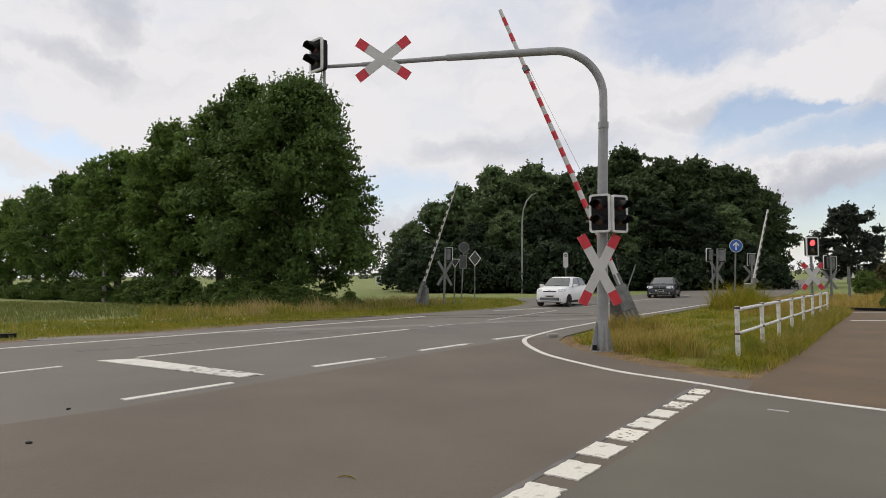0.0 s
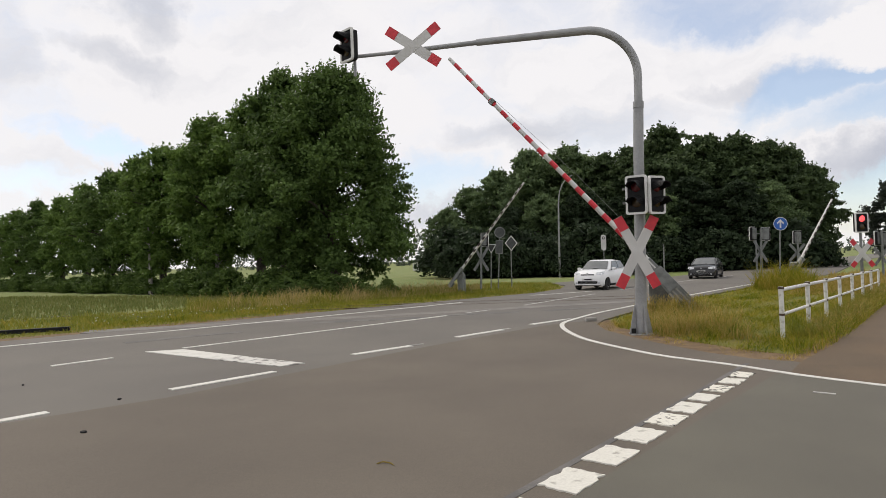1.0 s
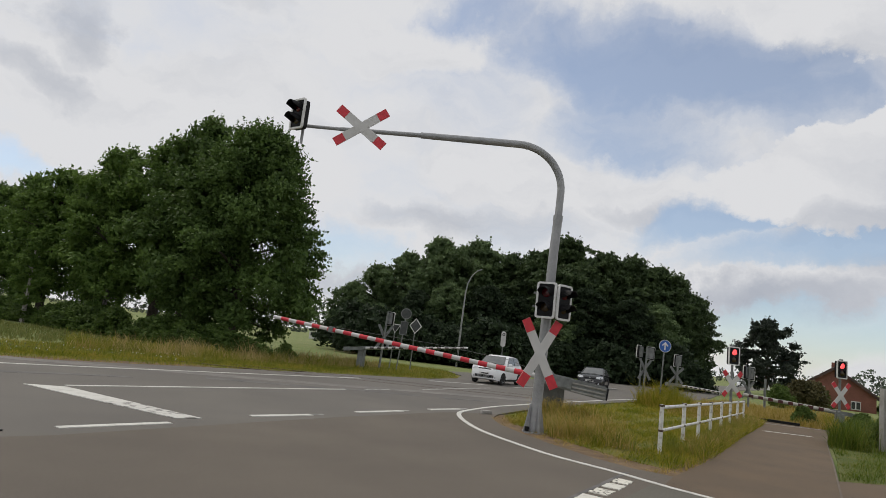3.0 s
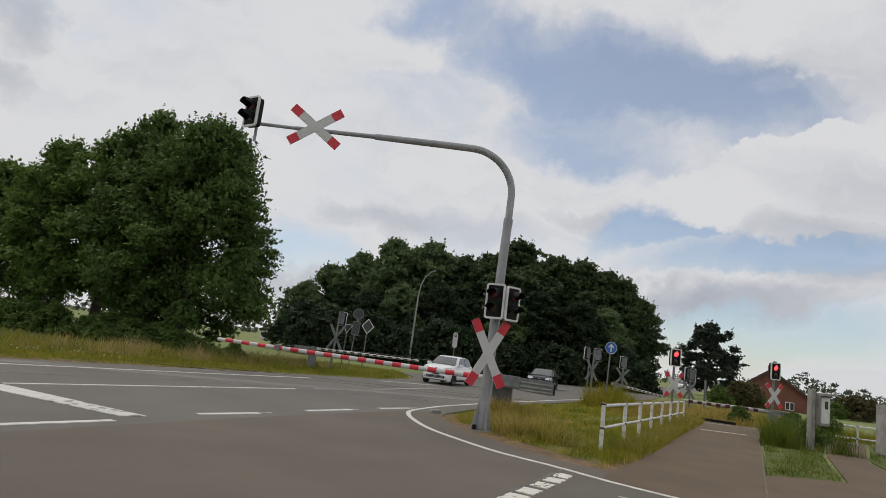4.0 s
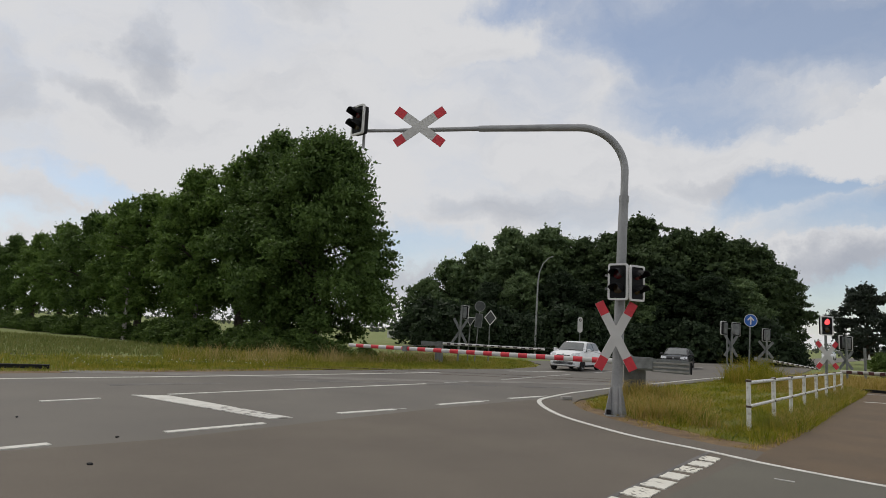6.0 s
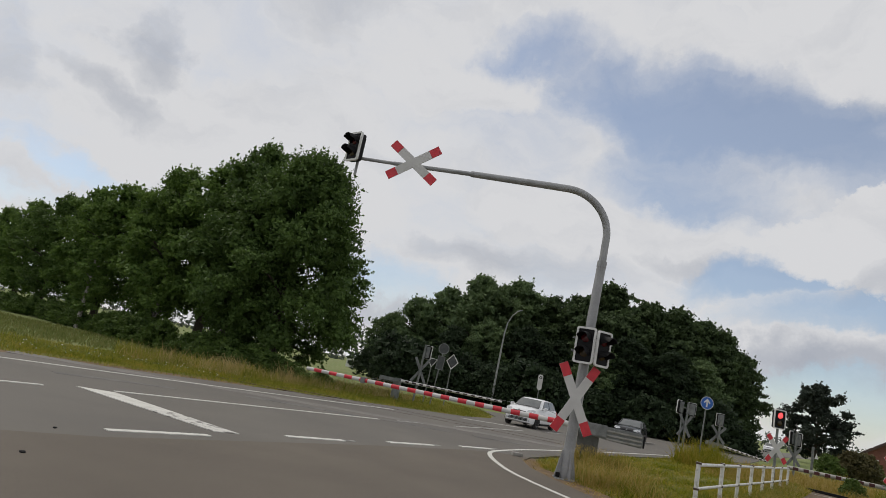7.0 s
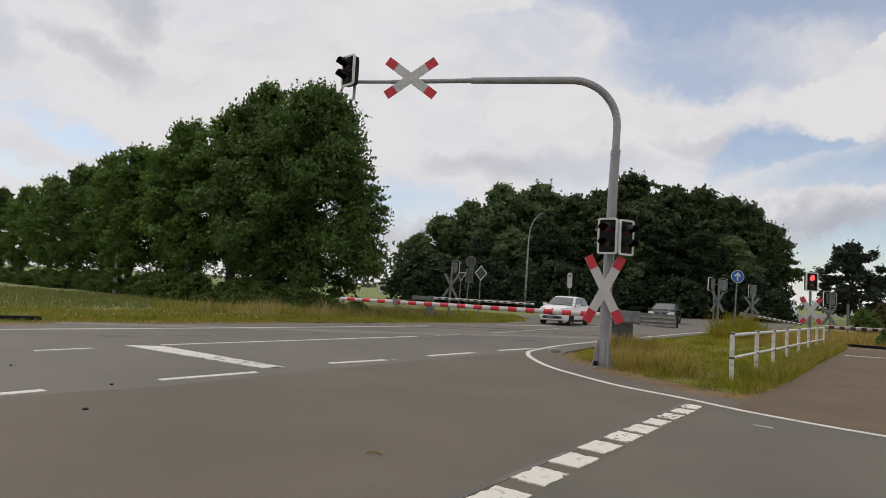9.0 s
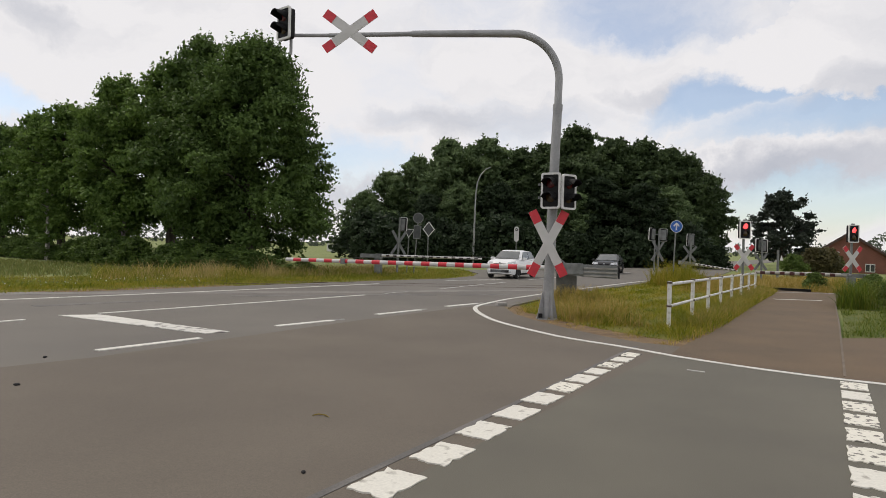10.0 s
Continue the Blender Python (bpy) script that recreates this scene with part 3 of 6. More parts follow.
def build_markings():
    # edge line round the island, then along the side road
    mark(stretch([(12.6, 36.4), (9.9, 32.6), (6.7, 27.6), (4.4, 24.0), (3.2, 21.9), (2.1, 20.0), (1.45, 18.6), (0.98, 17.4), (0.88, 16.4), (0.98, 15.2), (1.25, 13.9), (1.85, 12.5), (2.35, 11.6), (3.1, 10.75),
                  (3.7, 9.9), (4.3, 9.25), (4.85, 8.75), (5.5, 8.3), (7.5, 7.2), (11, 5.8), (18, 3.8)], 110), 0.115)
    # broken edge line across the mouth
    for a, b in (((-3.18, 12.25), (-2.28, 13.35)), ((-1.5, 14.68), (-0.55, 15.95)), ((0.13, 17.05), (1.03, 18.15))):
        mark([a, b], 0.16)
    for a, b in (((-2.42, 13.28), (-2.08, 13.62)), ((-0.75, 15.85), (-0.38, 16.2)), ((0.95, 18.1), (1.2, 18.42))):
        mark([a, b], 0.07, PAINT_DIM, 0.010)
    mark([(-4.95, 9.12), (-3.98, 10.5)], 0.15)
    mark([(-6.6, 6.5), (-5.76, 7.79)], 0.16)
    mark([(-8.6, 11.3), (-8.02, 12.2)], 0.12)
    mark([(-10.3, 8.7), (-9.2, 10.4)], 0.12)
    # centre line and the oblique bar
    mark(stretch([(-7.3, 13.5), (-4.8, 16.9), (-2.45, 20.1)], 12), 0.12, PAINT, 0.010)
    part("road_marking", slab(bmesh.new(), [(-7.85, 13.0), (-7.15, 13.28), (-5.27, 12.18), (-5.79, 11.9)], 0.0, 0.012), PAINT, road)
    part("road_marking", slab(bmesh.new(), [(-5.79, 11.9), (-5.27, 12.18), (-3.76, 11.3), (-4.1, 11.0)], 0.0, 0.012), PAINT_BAR, road)
    mark([(-1.9, 20.9), (-1.2, 21.9)], 0.12, PAINT_DIM, 0.010)
    mark(stretch([(-0.1, 23.7), (1.4, 26.6), (2.95, 29.5)], 8), 0.12, PAINT_DIM, 0.010)
    mark([(0.2, 29.6), (2.95, 31.6)], 0.3, PAINT_DIM, 0.010)
    mark(stretch([(4.4, 32.2), (8.6, 39.2), (14, 47)], 12), 0.12, PAINT_DIM, 0.010)
    # far edge line
    mark(stretch([(-30, -7), (-16, 9.9), (-11.6, 15.0), (-8.8, 18.2), (-5.6, 22.1), (-2.6, 25.9)], 60), 0.13, PAINT, 0.010)
    # block rows on both sides of the cycle crossing, wider towards the near end
    near_row = [((2.98, 9.92), 0.26), ((2.72, 9.47), 0.26), ((2.42, 9.0), 0.26), ((2.11, 8.5), 0.27), ((1.8, 8.0), 0.29), ((1.48, 7.48), 0.31), ((1.13, 6.9), 0.32), ((0.78, 6.28), 0.32), ((0.41, 5.65), 0.33), ((0.04, 4.98), 0.34), ((-0.34, 4.34), 0.35)]
    near_row += [((-0.34 - 0.36 * k, 4.34 - 0.60 * k), 0.35) for k in range(1, 9)]
    far_row = [((5.22 - 0.335 * k, 7.98 - 0.555 * k), 0.30) for k in range(16)]
    for row, d in ((near_row, Vector((0.53, 0.85))), (far_row, Vector((0.52, 0.855)))):
        n = Vector((d.y, -d.x))
        for k, (c, w) in enumerate(row):
            c = Vector(c)
            l = 0.2 if k < 4 and row is near_row else 0.245
            q = [c + d * l + n * w / 2, c + d * l - n * w / 2, c - d * l - n * w / 2, c - d * l + n * w / 2]
            rim = []
            for i in range(4):
                for j in range(7):
                    p = q[i].lerp(q[(i + 1) % 4], j / 7) if j else q[i]
                    worn = random.choice((0.0, 0.004, 0.008, 0.012)) + (0.03 if j and random.random() < 0.10 else 0.0)
                    p = p + (c - p).normalized() * worn + Vector((random.uniform(-0.006, 0.006), random.uniform(-0.006, 0.006)))
                    rim.append((p.x, p.y))
            part("block_marking", slab(bmesh.new(), rim, 0.0, 0.016), PAINT_WORN if k in (0, 2, 5) or (row is far_row and 2 < k < 5) else PAINT_BLOCK, road)
    # stop line on the path
    part("path_marking", band(bmesh.new(), [(12.05, 23.0), (13.7, 22.85)], 0.16, 0.0, 0.012), PAINT, path)
    part("path_marking", band(bmesh.new(), [(13.2, 27.2), (17.2, 27.2)], 0.1, 0.0, 0.012), PAINT_DIM, path)
    part("path_marking", band(bmesh.new(), [(3.42, 8.78), (3.62, 8.66)], 0.05, 0.0, 0.014), PAINT_DIM, path)


build_markings()


# ---------------------------------------------------------------- signals and crossing signs
def crossbuck(parent, at, half, width, back=False, name="crossbuck"):
    """A crossing sign: two crossed white arms with red ends, seen from -y; its bare metal back seen from +y."""
    hx, hz = half
    bm = bmesh.new()
    tips = []
    for s in (1, -1):
        d = Vector((hx, s * hz)).normalized()
        n = Vector((-d.y, d.x)) * width / 2
        end = Vector((hx, s * hz))
        y = 0.0 if s == 1 else 0.003
        plate(bm, [tuple(v) for v in (end + n, end - n, -end - n, -end + n)], y, y + 0.02)
        for e in (1, -1):
            cut = end * (0.64 * e)
            tips.append([tuple(v) for v in (end * e + n, end * e - n, cut - n, cut + n)])
    ob = part(name, bm, SIGN_BACK if back else CROSS_WHITE, parent, at=at)
    if not back:
        for pts in tips:
            part("red_end", plate(bmesh.new(), pts, -0.004, 0.0), RED, ob)
    return ob


def signal_head(parent, at, w=0.44, h=0.80, lit=False, hood=0.28):
    """A black two-lamp signal head with a rounded white border; the front looks to -y."""
    head = part("signal_head", plate(bmesh.new(), rounded(w - 0.06, h - 0.06, 0.05), 0.0, 0.16), BLACK, parent, "black signal head with white border", at=at)
    part("border", frame_ring(bmesh.new(), rounded(w, h, 0.06), rounded(w - 0.09, h - 0.09, 0.03), -0.02, 0.03), WHITE, head)
    part("back_shell", plate(bmesh.new(), rounded(w * 0.7, h * 0.8, 0.05), 0.16, 0.2), SIGN_BACK, head)
    for z, lens in ((h * 0.21, LENS_LIT if lit else LENS_DARK), (-h * 0.19, LENS_AMBER)):
        r = w * 0.24
        bm = bmesh.new()
        bmesh.ops.create_uvsphere(bm, u_segments=14, v_segments=8, radius=r, matrix=Matrix.Translation((0, 0.0, z)) @ Matrix.Diagonal((1, 0.3, 1, 1)))
        part("lens", bm, lens, head, smooth=True)
        bm = bmesh.new()
        seg = 12
        ro = r + 0.025
        rows = []
        for y, cut in ((0.01, 250), (-hood, 150)):
            rows.append([[bm.verts.new((rr * math.sin(a), y, z + rr * math.cos(a) - (0.03 if y < 0 else 0))) for a in (radians(-cut / 2 + cut * k / seg) for k in range(seg + 1))] for rr in (ro, ro - 0.012)])
        for side in (0, 1):
            for k in range(seg):
                bm.faces.new((rows[0][side][k], rows[0][side][k + 1], rows[1][side][k + 1], rows[1][side][k]))
        for k in range(seg):
            bm.faces.new((rows[1][0][k], rows[1][0][k + 1], rows[1][1][k + 1], rows[1][1][k]))
        part("hood", bm, BLACK, head)
    return head


def build_mast():
    ox, oy = 2.46, 14.75
    mast = thing("signal_mast", pose(ox, oy, 0), "tall grey steel mast curving over the road, carrying signals", "signal mast")
    part("pole", tube(bmesh.new(), [(0, 0, -0.05), (0.03, 0, 1.2), (0.06, 0, 2.56), (0.09, 0, 4.1), (0.12, 0, 4.95)], [0.125, 0.12, 0.115, 0.108, 0.104], 18), MAST, mast, smooth=True)
    bend = [(0.12, 0, 4.9)]
    cx, cz, r = -0.92, 5.55, 1.05
    for k in range(15):
        a = radians(0 + 92 * k / 14)
        bend.append((cx + r * math.cos(a), 0, cz + r * math.sin(a)))
    bend += [(-1.6, 0.02, 6.59), (-3.32, 0.06, 6.55)]
    part("bent_arm", tube(bmesh.new(), bend, [0.088] * 16 + [0.085, 0.074], 16), MAST, mast, smooth=True)
    part("arm_tube", tube(bmesh.new(), [(-3.3, 0.06, 6.55), (-5.25, 0.1, 6.48)], [0.056, 0.05], 12), MAST, mast, smooth=True)
    part("arm_end", tube(bmesh.new(), [(-5.2, 0.1, 6.48), (-6.2, 0.12, 6.46)], [0.042, 0.042], 10), MAST, mast, smooth=True)
    part("collar", tube(bmesh.new(), [(0.115, 0, 4.84), (0.12, 0, 4.98)], [0.112, 0.112], 18), MAST, mast, smooth=True)
    part("signal_tube", tube(bmesh.new(), [(-6.14, 0.12, 6.02), (-6.14, 0.12, 6.75)], [0.035, 0.035], 10), MAST, mast)
    for a in (20, 110, 200, 290):
        t = pose(0, 0, 0, 0, 0, a)
        bm = plate(bmesh.new(), [(0.12, 0.0), (0.27, 0.0), (0.25, 0.1), (0.14, 0.62), (0.12, 0.62)], -0.012, 0.012)
        part("foot_fin", bm, MAST, mast, at=t)
    part("base_plate", box(bmesh.new(), (0.46, 0.46, 0.03), (0, 0, 0.0), bevel=0.008), MAST, mast)
    part("cable_box", box(bmesh.new(), (0.09, 0.07, 0.1), (-0.17, -0.1, 0.08), bevel=0.01), BLACK, mast)
    crossbuck(mast, pose(-4.75, -0.02, 6.55, 0, 0, -4), (0.59, 0.425), 0.215)
    crossbuck(mast, pose(-0.06, -0.25, 1.75, 0, 0, 4), (0.385, 0.735), 0.20)
    part("bracket", box(bmesh.new(), (0.07, 0.2, 0.07), (0.0, -0.14, 1.75)), SIGN_BACK, mast)
    part("bracket", box(bmesh.new(), (0.9, 0.05, 0.05), (0.15, -0.14, 3.1)), SIGN_BACK, mast)
    part("bracket", box(bmesh.new(), (0.9, 0.05, 0.05), (0.15, -0.14, 2.8)), SIGN_BACK, mast)
    signal_head(mast, pose(-0.05, -0.34, 2.95, 0, 0, -30), 0.46, 0.82)
    signal_head(mast, pose(0.365, -0.34, 2.93, 0, 0, 34), 0.44, 0.80)
    signal_head(mast, pose(-6.28, -0.05, 6.68, 0, 0, -38), 0.46, 0.75)
    return mast


def front_signal(x, y, z, cross_z, label):
    """A red-showing signal on a post with a crossing sign below."""
    s = thing("crossing_signal", pose(x, y, -0.05), label, "signal", "crossing signals facing the path")
    part("post", tube(bmesh.new(), [(0, 0, -0.2), (0, 0, z - 0.2)], [0.06, 0.055], 12), GALV, s, smooth=True)
    signal_head(s, pose(0, -0.14, z + 0.05, 0, 0, 12), 0.58, 0.84, lit=True, hood=0.07)
    part("top_lug", box(bmesh.new(), (0.12, 0.1, 0.07), (0, -0.05, z + 0.5), bevel=0.01), SIGN_BACK, s)
    crossbuck(s, pose(0, -0.1, cross_z + 0.05, 0, 0, 10), (0.46, 0.56), 0.2)
    return s


def rear_signal(x, y, heads, cross_z, half, top, lean=0.0):
    """A signal that is seen from behind: grey shells and bare crossing sign."""
    s = thing("crossing_signal", pose(x, y, -0.05, 0, lean, 0), "grey crossing signal seen from behind with bare cross sign", "signal", "crossing signals seen from behind")
    part("post", tube(bmesh.new(), [(0, 0, -0.2), (0, 0, top)], [0.065, 0.06], 12), GALV, s, smooth=True)
    for dx, z, w, yaw in heads:
        signal_head(s, pose(dx, 0.22, z, 0, 0, 180 + yaw), w, 0.80, hood=0.22)
        part("bracket", box(bmesh.new(), (abs(dx) + 0.1, 0.05, 0.05), (dx / 2, 0.06, z)), SIGN_BACK, s)
    crossbuck(s, pose(0, 0.1, cross_z), half, 0.15, back=True)
    return s


build_mast()
front_signal(13.96, 29.5, 2.72, 1.45, "red-lit crossing signal above red and white cross sign")
front_signal(19.31, 30.0, 2.69, 1.50, "red-lit crossing signal beside cycle path barrier")
rear_signal(13.2, 39.0, ((-0.42, 2.7, 0.44, 30), (0.3, 2.68, 0.5, -12)), 1.70, (0.36, 0.62), 3.05, 1.5)
rear_signal(15.95, 41.0, ((0.05, 2.45, 0.5, -8),), 1.55, (0.42, 0.5), 2.6, 1.5)
rear_signal(19.1, 38.0, ((-0.18, 2.2, 0.34, 30), (0.22, 2.15, 0.42, -30)), 1.2, (0.36, 0.5), 2.6)
rear_signal(-2.62, 36.5, ((0.22, 2.85, 0.42, -20),), 1.78, (0.40, 0.68), 3.25, 2.0)


# ---------------------------------------------------------------- road signs
def disc(r, n=28):
    return [(r * math.cos(k * math.tau / n), r * math.sin(k * math.tau / n)) for k in range(n)]


def sign_post(name, x, y, h, label, lean=0.0, r=0.035):
    s = thing(name, pose(x, y, -0.05, 0, lean, 0), label, "road sign")
    part("post", tube(bmesh.new(), [(0, 0, -0.2), (0, 0, h)], [r, r], 10), GALV, s, smooth=True)
    return s


def build_signs():
    s = sign_post("direction_sign", 11.8, 32.5, 2.7, "round blue sign with white upward arrow", 2.0)
    face = part("sign_face", plate(bmesh.new(), disc(0.31), -0.06, -0.04), BLUE, s, at=pose(0, 0, 2.97))
    part("rim", frame_ring(bmesh.new(), disc(0.315), disc(0.29), -0.064, -0.06), WHITE, face)
    part("arrow", plate(bmesh.new(), [(-0.035, -0.2), (0.035, -0.2), (0.035, 0.07), (0.13, -0.02), (0.16, 0.04), (0.0, 0.21), (-0.16, 0.04), (-0.13, -0.02), (-0.035, 0.07)], -0.066, -0.06), WHITE, face)
    s = sign_post("round_sign", -1.68, 37.0, 3.55, "round and rectangular road signs seen from behind", 3.5)
    part("sign_back", frame_ring(bmesh.new(), disc(0.31), disc(0.27), -0.05, -0.02), GALV, s, at=pose(0, 0, 3.25))
    part("sign_plate", plate(bmesh.new(), disc(0.275), -0.04, -0.025), SIGN_DARK, s, at=pose(0, 0, 3.25))
    lower = part("lower_plate", plate(bmesh.new(), rounded(0.42, 0.78, 0.04), -0.05, -0.03), SIGN_DARK, s, at=pose(0, 0, 2.42))
    part("rim", frame_ring(bmesh.new(), rounded(0.43, 0.79, 0.04), rounded(0.36, 0.72, 0.03), -0.06, -0.05), GALV, lower)
    s = sign_post("diamond_sign", -0.93, 38.0, 2.7, "diamond priority sign seen from behind", 0.5)
    b = part("sign_plate", plate(bmesh.new(), [(0, 0.44), (-0.38, 0), (0, -0.44), (0.38, 0)], -0.05, -0.03), SIGN_DARK, s, at=pose(0, 0, 2.63, 0, 0, 25))
    part("rim", frame_ring(bmesh.new(), [(0, 0.46), (-0.4, 0), (0, -0.46), (0.4, 0)], [(0, 0.40), (-0.34, 0), (0, -0.40), (0.34, 0)], -0.06, -0.05), WHITE, b)
    s = sign_post("triangle_sign", -2.12, 37.6, 2.6, "triangular road sign seen from behind", 2.0)
    b = part("sign_plate", plate(bmesh.new(), [(-0.3, 0.22), (0.3, 0.22), (0, -0.3)], -0.05, -0.03), SIGN_DARK, s, at=pose(0, 0, 2.38))
    part("rim", frame_ring(bmesh.new(), [(-0.32, 0.235), (0.32, 0.235), (0, -0.32)], [(-0.25, 0.19), (0.25, 0.19), (0, -0.24)], -0.06, -0.05), WHITE, b)
    s = sign_post("oval_signal_sign", 4.83, 42.0, 2.1, "white oval rail sign with dark ring on thin post", 0.0, 0.03)
    b = part("sign_plate", plate(bmesh.new(), rounded(0.32, 1.0, 0.155, 8), -0.05, -0.03), CROSS_WHITE, s, at=pose(0, 0, 2.55))
    part("ring", frame_ring(bmesh.new(), [(x, z + 0.3) for x, z in disc(0.09)], [(x, z + 0.3) for x, z in disc(0.05)], -0.06, -0.05), BLACK, b)
    s = sign_post("small_marker_post", 20.6, 39.0, 1.95, "pale grey marker post with small white tag", 0.0, 0.07)
    part("tag", plate(bmesh.new(), [(0.1, 1.3), (0.3, 1.3), (0.2, 1.62)], -0.05, -0.03), WHITE, s)
    # street lamp
    s = thing("street_lamp", pose(2.62, 55, -0.05), "tall slender grey street lamp with bent arm", "street lamp")
    part("pole", tube(bmesh.new(), [(0, 0, -0.2), (0.05, 0, 4.0), (0.1, 0, 6.3), (0.22, 0, 7.2), (0.5, 0, 7.9), (0.9, 0, 8.35)], [0.1, 0.08, 0.06, 0.05, 0.045, 0.04], 12), MAST, s, smooth=True)
    part("lantern", box(bmesh.new(), (0.5, 0.2, 0.09), (1.1, 0, 8.46), pose(0, 0, 0, 0, -24, 0), 0.035), MAST, s)
    for x, y in ((29.0, 74.0), (17.5, 52.5), (33, 88)):
        s = thing("delineator_post", pose(x, y, -0.05), "thin pale roadside post", "post", "roadside posts")
        part("post", tube(bmesh.new(), [(0, 0, 0), (0, 0, 2.6)], [0.07, 0.06], 8), GALV, s)


build_signs()


# ---------------------------------------------------------------- barriers
def barrier(x, y, yaw, pivot, length, pitch, band_mat, label, big, near=False):
    """A barrier whose boom lies along local +x when closed. Returns the keyed boom."""
    b = thing("barrier", pose(x, y, -0.05, 0, 0, yaw), label, "barrier", "level crossing barriers")
    if big:
        part("housing", box(bmesh.new(), (0.62, 0.5, 0.95), (0.1, 0.35, 0.5), bevel=0.03), HOUSING, b)
        part("housing_lid", box(bmesh.new(), (0.68, 0.56, 0.05), (0.1, 0.35, 1.0), bevel=0.015), SIGN_BACK, b)
        part("foot", box(bmesh.new(), (0.8, 0.7, 0.12), (0.1, 0.35, 0.03), bevel=0.02), CONCRETE, b)
        part("bearing", rod(bmesh.new(), (0, -0.2, pivot), (0, 0.8, pivot), 0.09), GALV, b)
    else:
        part("housing", box(bmesh.new(), (0.34, 0.34, pivot), (0, 0.3, pivot / 2 - 0.05), bevel=0.03), GALV, b)
        part("bearing", rod(bmesh.new(), (0, -0.14, pivot), (0, 0.5, pivot), 0.07), GALV, b)
    r0, r1 = (0.085, 0.06) if big else (0.095, 0.085) if near else (0.075, 0.05)
    start = 0.7 if big else 0.35
    boom = part("boom", tube(bmesh.new(), [(0.1, 0, 0), (start, 0, 0), (length, 0, 0)], [r0, r0, r1], 14), BOOM_GREY if near else CROSS_WHITE, b, "white tubular boom with red bands", smooth=True)
    s = start + (0.415 if big else 0.25)
    while s + pitch / 2 < length + 0.02:
        f = lambda v: r0 + (r1 - r0) * (v - start) / (length - start) + 0.003
        if big:
            part("red_band", tube(bmesh.new(), [(s, 0, 0), (s + pitch / 2, 0, 0)], [f(s), f(s + pitch / 2)], 14), band_mat, boom, smooth=True)
        else:
            part("red_band", box(bmesh.new(), (pitch * 0.5, 2 * f(s) + 0.012, f(s) * (1.55 if near else 1.15)), (s + pitch / 4, 0, 0), bevel=0.006), band_mat, boom)
        s += pitch
    part("root_sleeve", box(bmesh.new(), (start, 0.16, 0.2), (start / 2, 0, 0), bevel=0.02), GALV, boom)
    if big:
        j = length * 0.78
        part("joint", box(bmesh.new(), (0.16, 0.2, 0.2), (j, 0, 0), bevel=0.02), GALV, boom)
        part("stay_wire", tube(bmesh.new(), [(j, 0, 0.1), (length * 0.42, 0, 0.28), (1.6, 0, 0.3), (0.75, 0, 0.12)], [0.005] * 4, 6), GALV, boom)
        part("stay_strut", rod(bmesh.new(), (0.1, 0.1, 0.1), (0.73, 0.1, 0.66), 0.02), GALV, boom)
        for yy in (-0.17, 0.86):
            part("counterweight_arm", plate(bmesh.new(), [(0.35, -0.13), (0.35, 0.13), (-0.4, 0.15), (-1.42, 0.14), (-1.47, 0.0), (-1.42, -0.24), (-0.4, -0.2)], yy, yy + 0.04), GALV, boom)
        for z in (-0.17, -0.06, 0.06):
            part("rib", box(bmesh.new(), (0.98, 0.035, 0.05), (-0.92, 0.915, z), bevel=0.01), CONCRETE, boom)
        part("end_plate", box(bmesh.new(), (0.05, 0.14, 0.34), (-1.47, 0.87, -0.05), bevel=0.01), BLACK, boom, "dark end plate")
        part("pivot_cover", box(bmesh.new(), (0.72, 0.05, 0.34), (-0.06, 0.925, 0.03), bevel=0.02), SIGN_BACK, boom)
        part("counterweight", box(bmesh.new(), (0.3, 0.95, 0.24), (-1.22, 0.35, -0.07), bevel=0.02), SIGN_BACK, boom)
    else:
        part("counterweight_arm", plate(bmesh.new(), [(0.25, -0.08), (0.25, 0.08), (-0.9, 0.08), (-0.9, -0.12)], -0.13, -0.08), GALV, boom)
        part("counterweight", box(bmesh.new(), (0.25, 0.24, 0.2), (-0.75, 0.0, -0.02), bevel=0.02), SIGN_BACK, boom)
    return boom


BOOMS = [
    (barrier(4.1, 20.3, 166, 1.05, 10.0, 0.592, RED, "long red and white road barrier by the island", True), 1.05,
     ((0, 68), (0.5, 59), (1, 48.7), (1.5, 37), (2, 24.5), (2.5, 13.8), (3, 5.6), (3.5, 1.6), (4.3, 0.8), (6, 0.0), (10, 0.0))),
    (barrier(-3.6, 34.3, -18.5, 1.05, 5.9, 0.41, DARK_BAND, "pale far road barrier seen from behind", False), 1.05,
     ((0, 69.5), (0.5, 62), (1, 50), (1.5, 37), (2, 23.7), (2.5, 14), (3, 6.5), (3.5, 1.8), (4.3, 0.5), (6, 0.0), (10, 0.0))),
    (barrier(14.05, 36.0, 30.5, 1.02, 4.3, 0.41, DARK_BAND, "pale far cycle path barrier", False), 1.02,
     ((0, 71.5), (0.5, 60.5), (1, 51), (1.5, 38), (2, 25), (2.5, 8), (3, -2.5), (3.5, -5), (4.3, -5.5), (6, -5.5), (10, -5.5))),
    (barrier(19.3, 30.1, 161.5, 0.76, 4.05, 0.43, DARK_RED, "dull red and white cycle path barrier", False, True), 0.76,
     ((0, 72), (0.5, 66), (1, 55), (1.5, 42), (2, 27), (2.5, 15), (3, 4), (3.5, 0.6), (4.3, 0.0), (6, 0.0), (10, 0.0))),
]


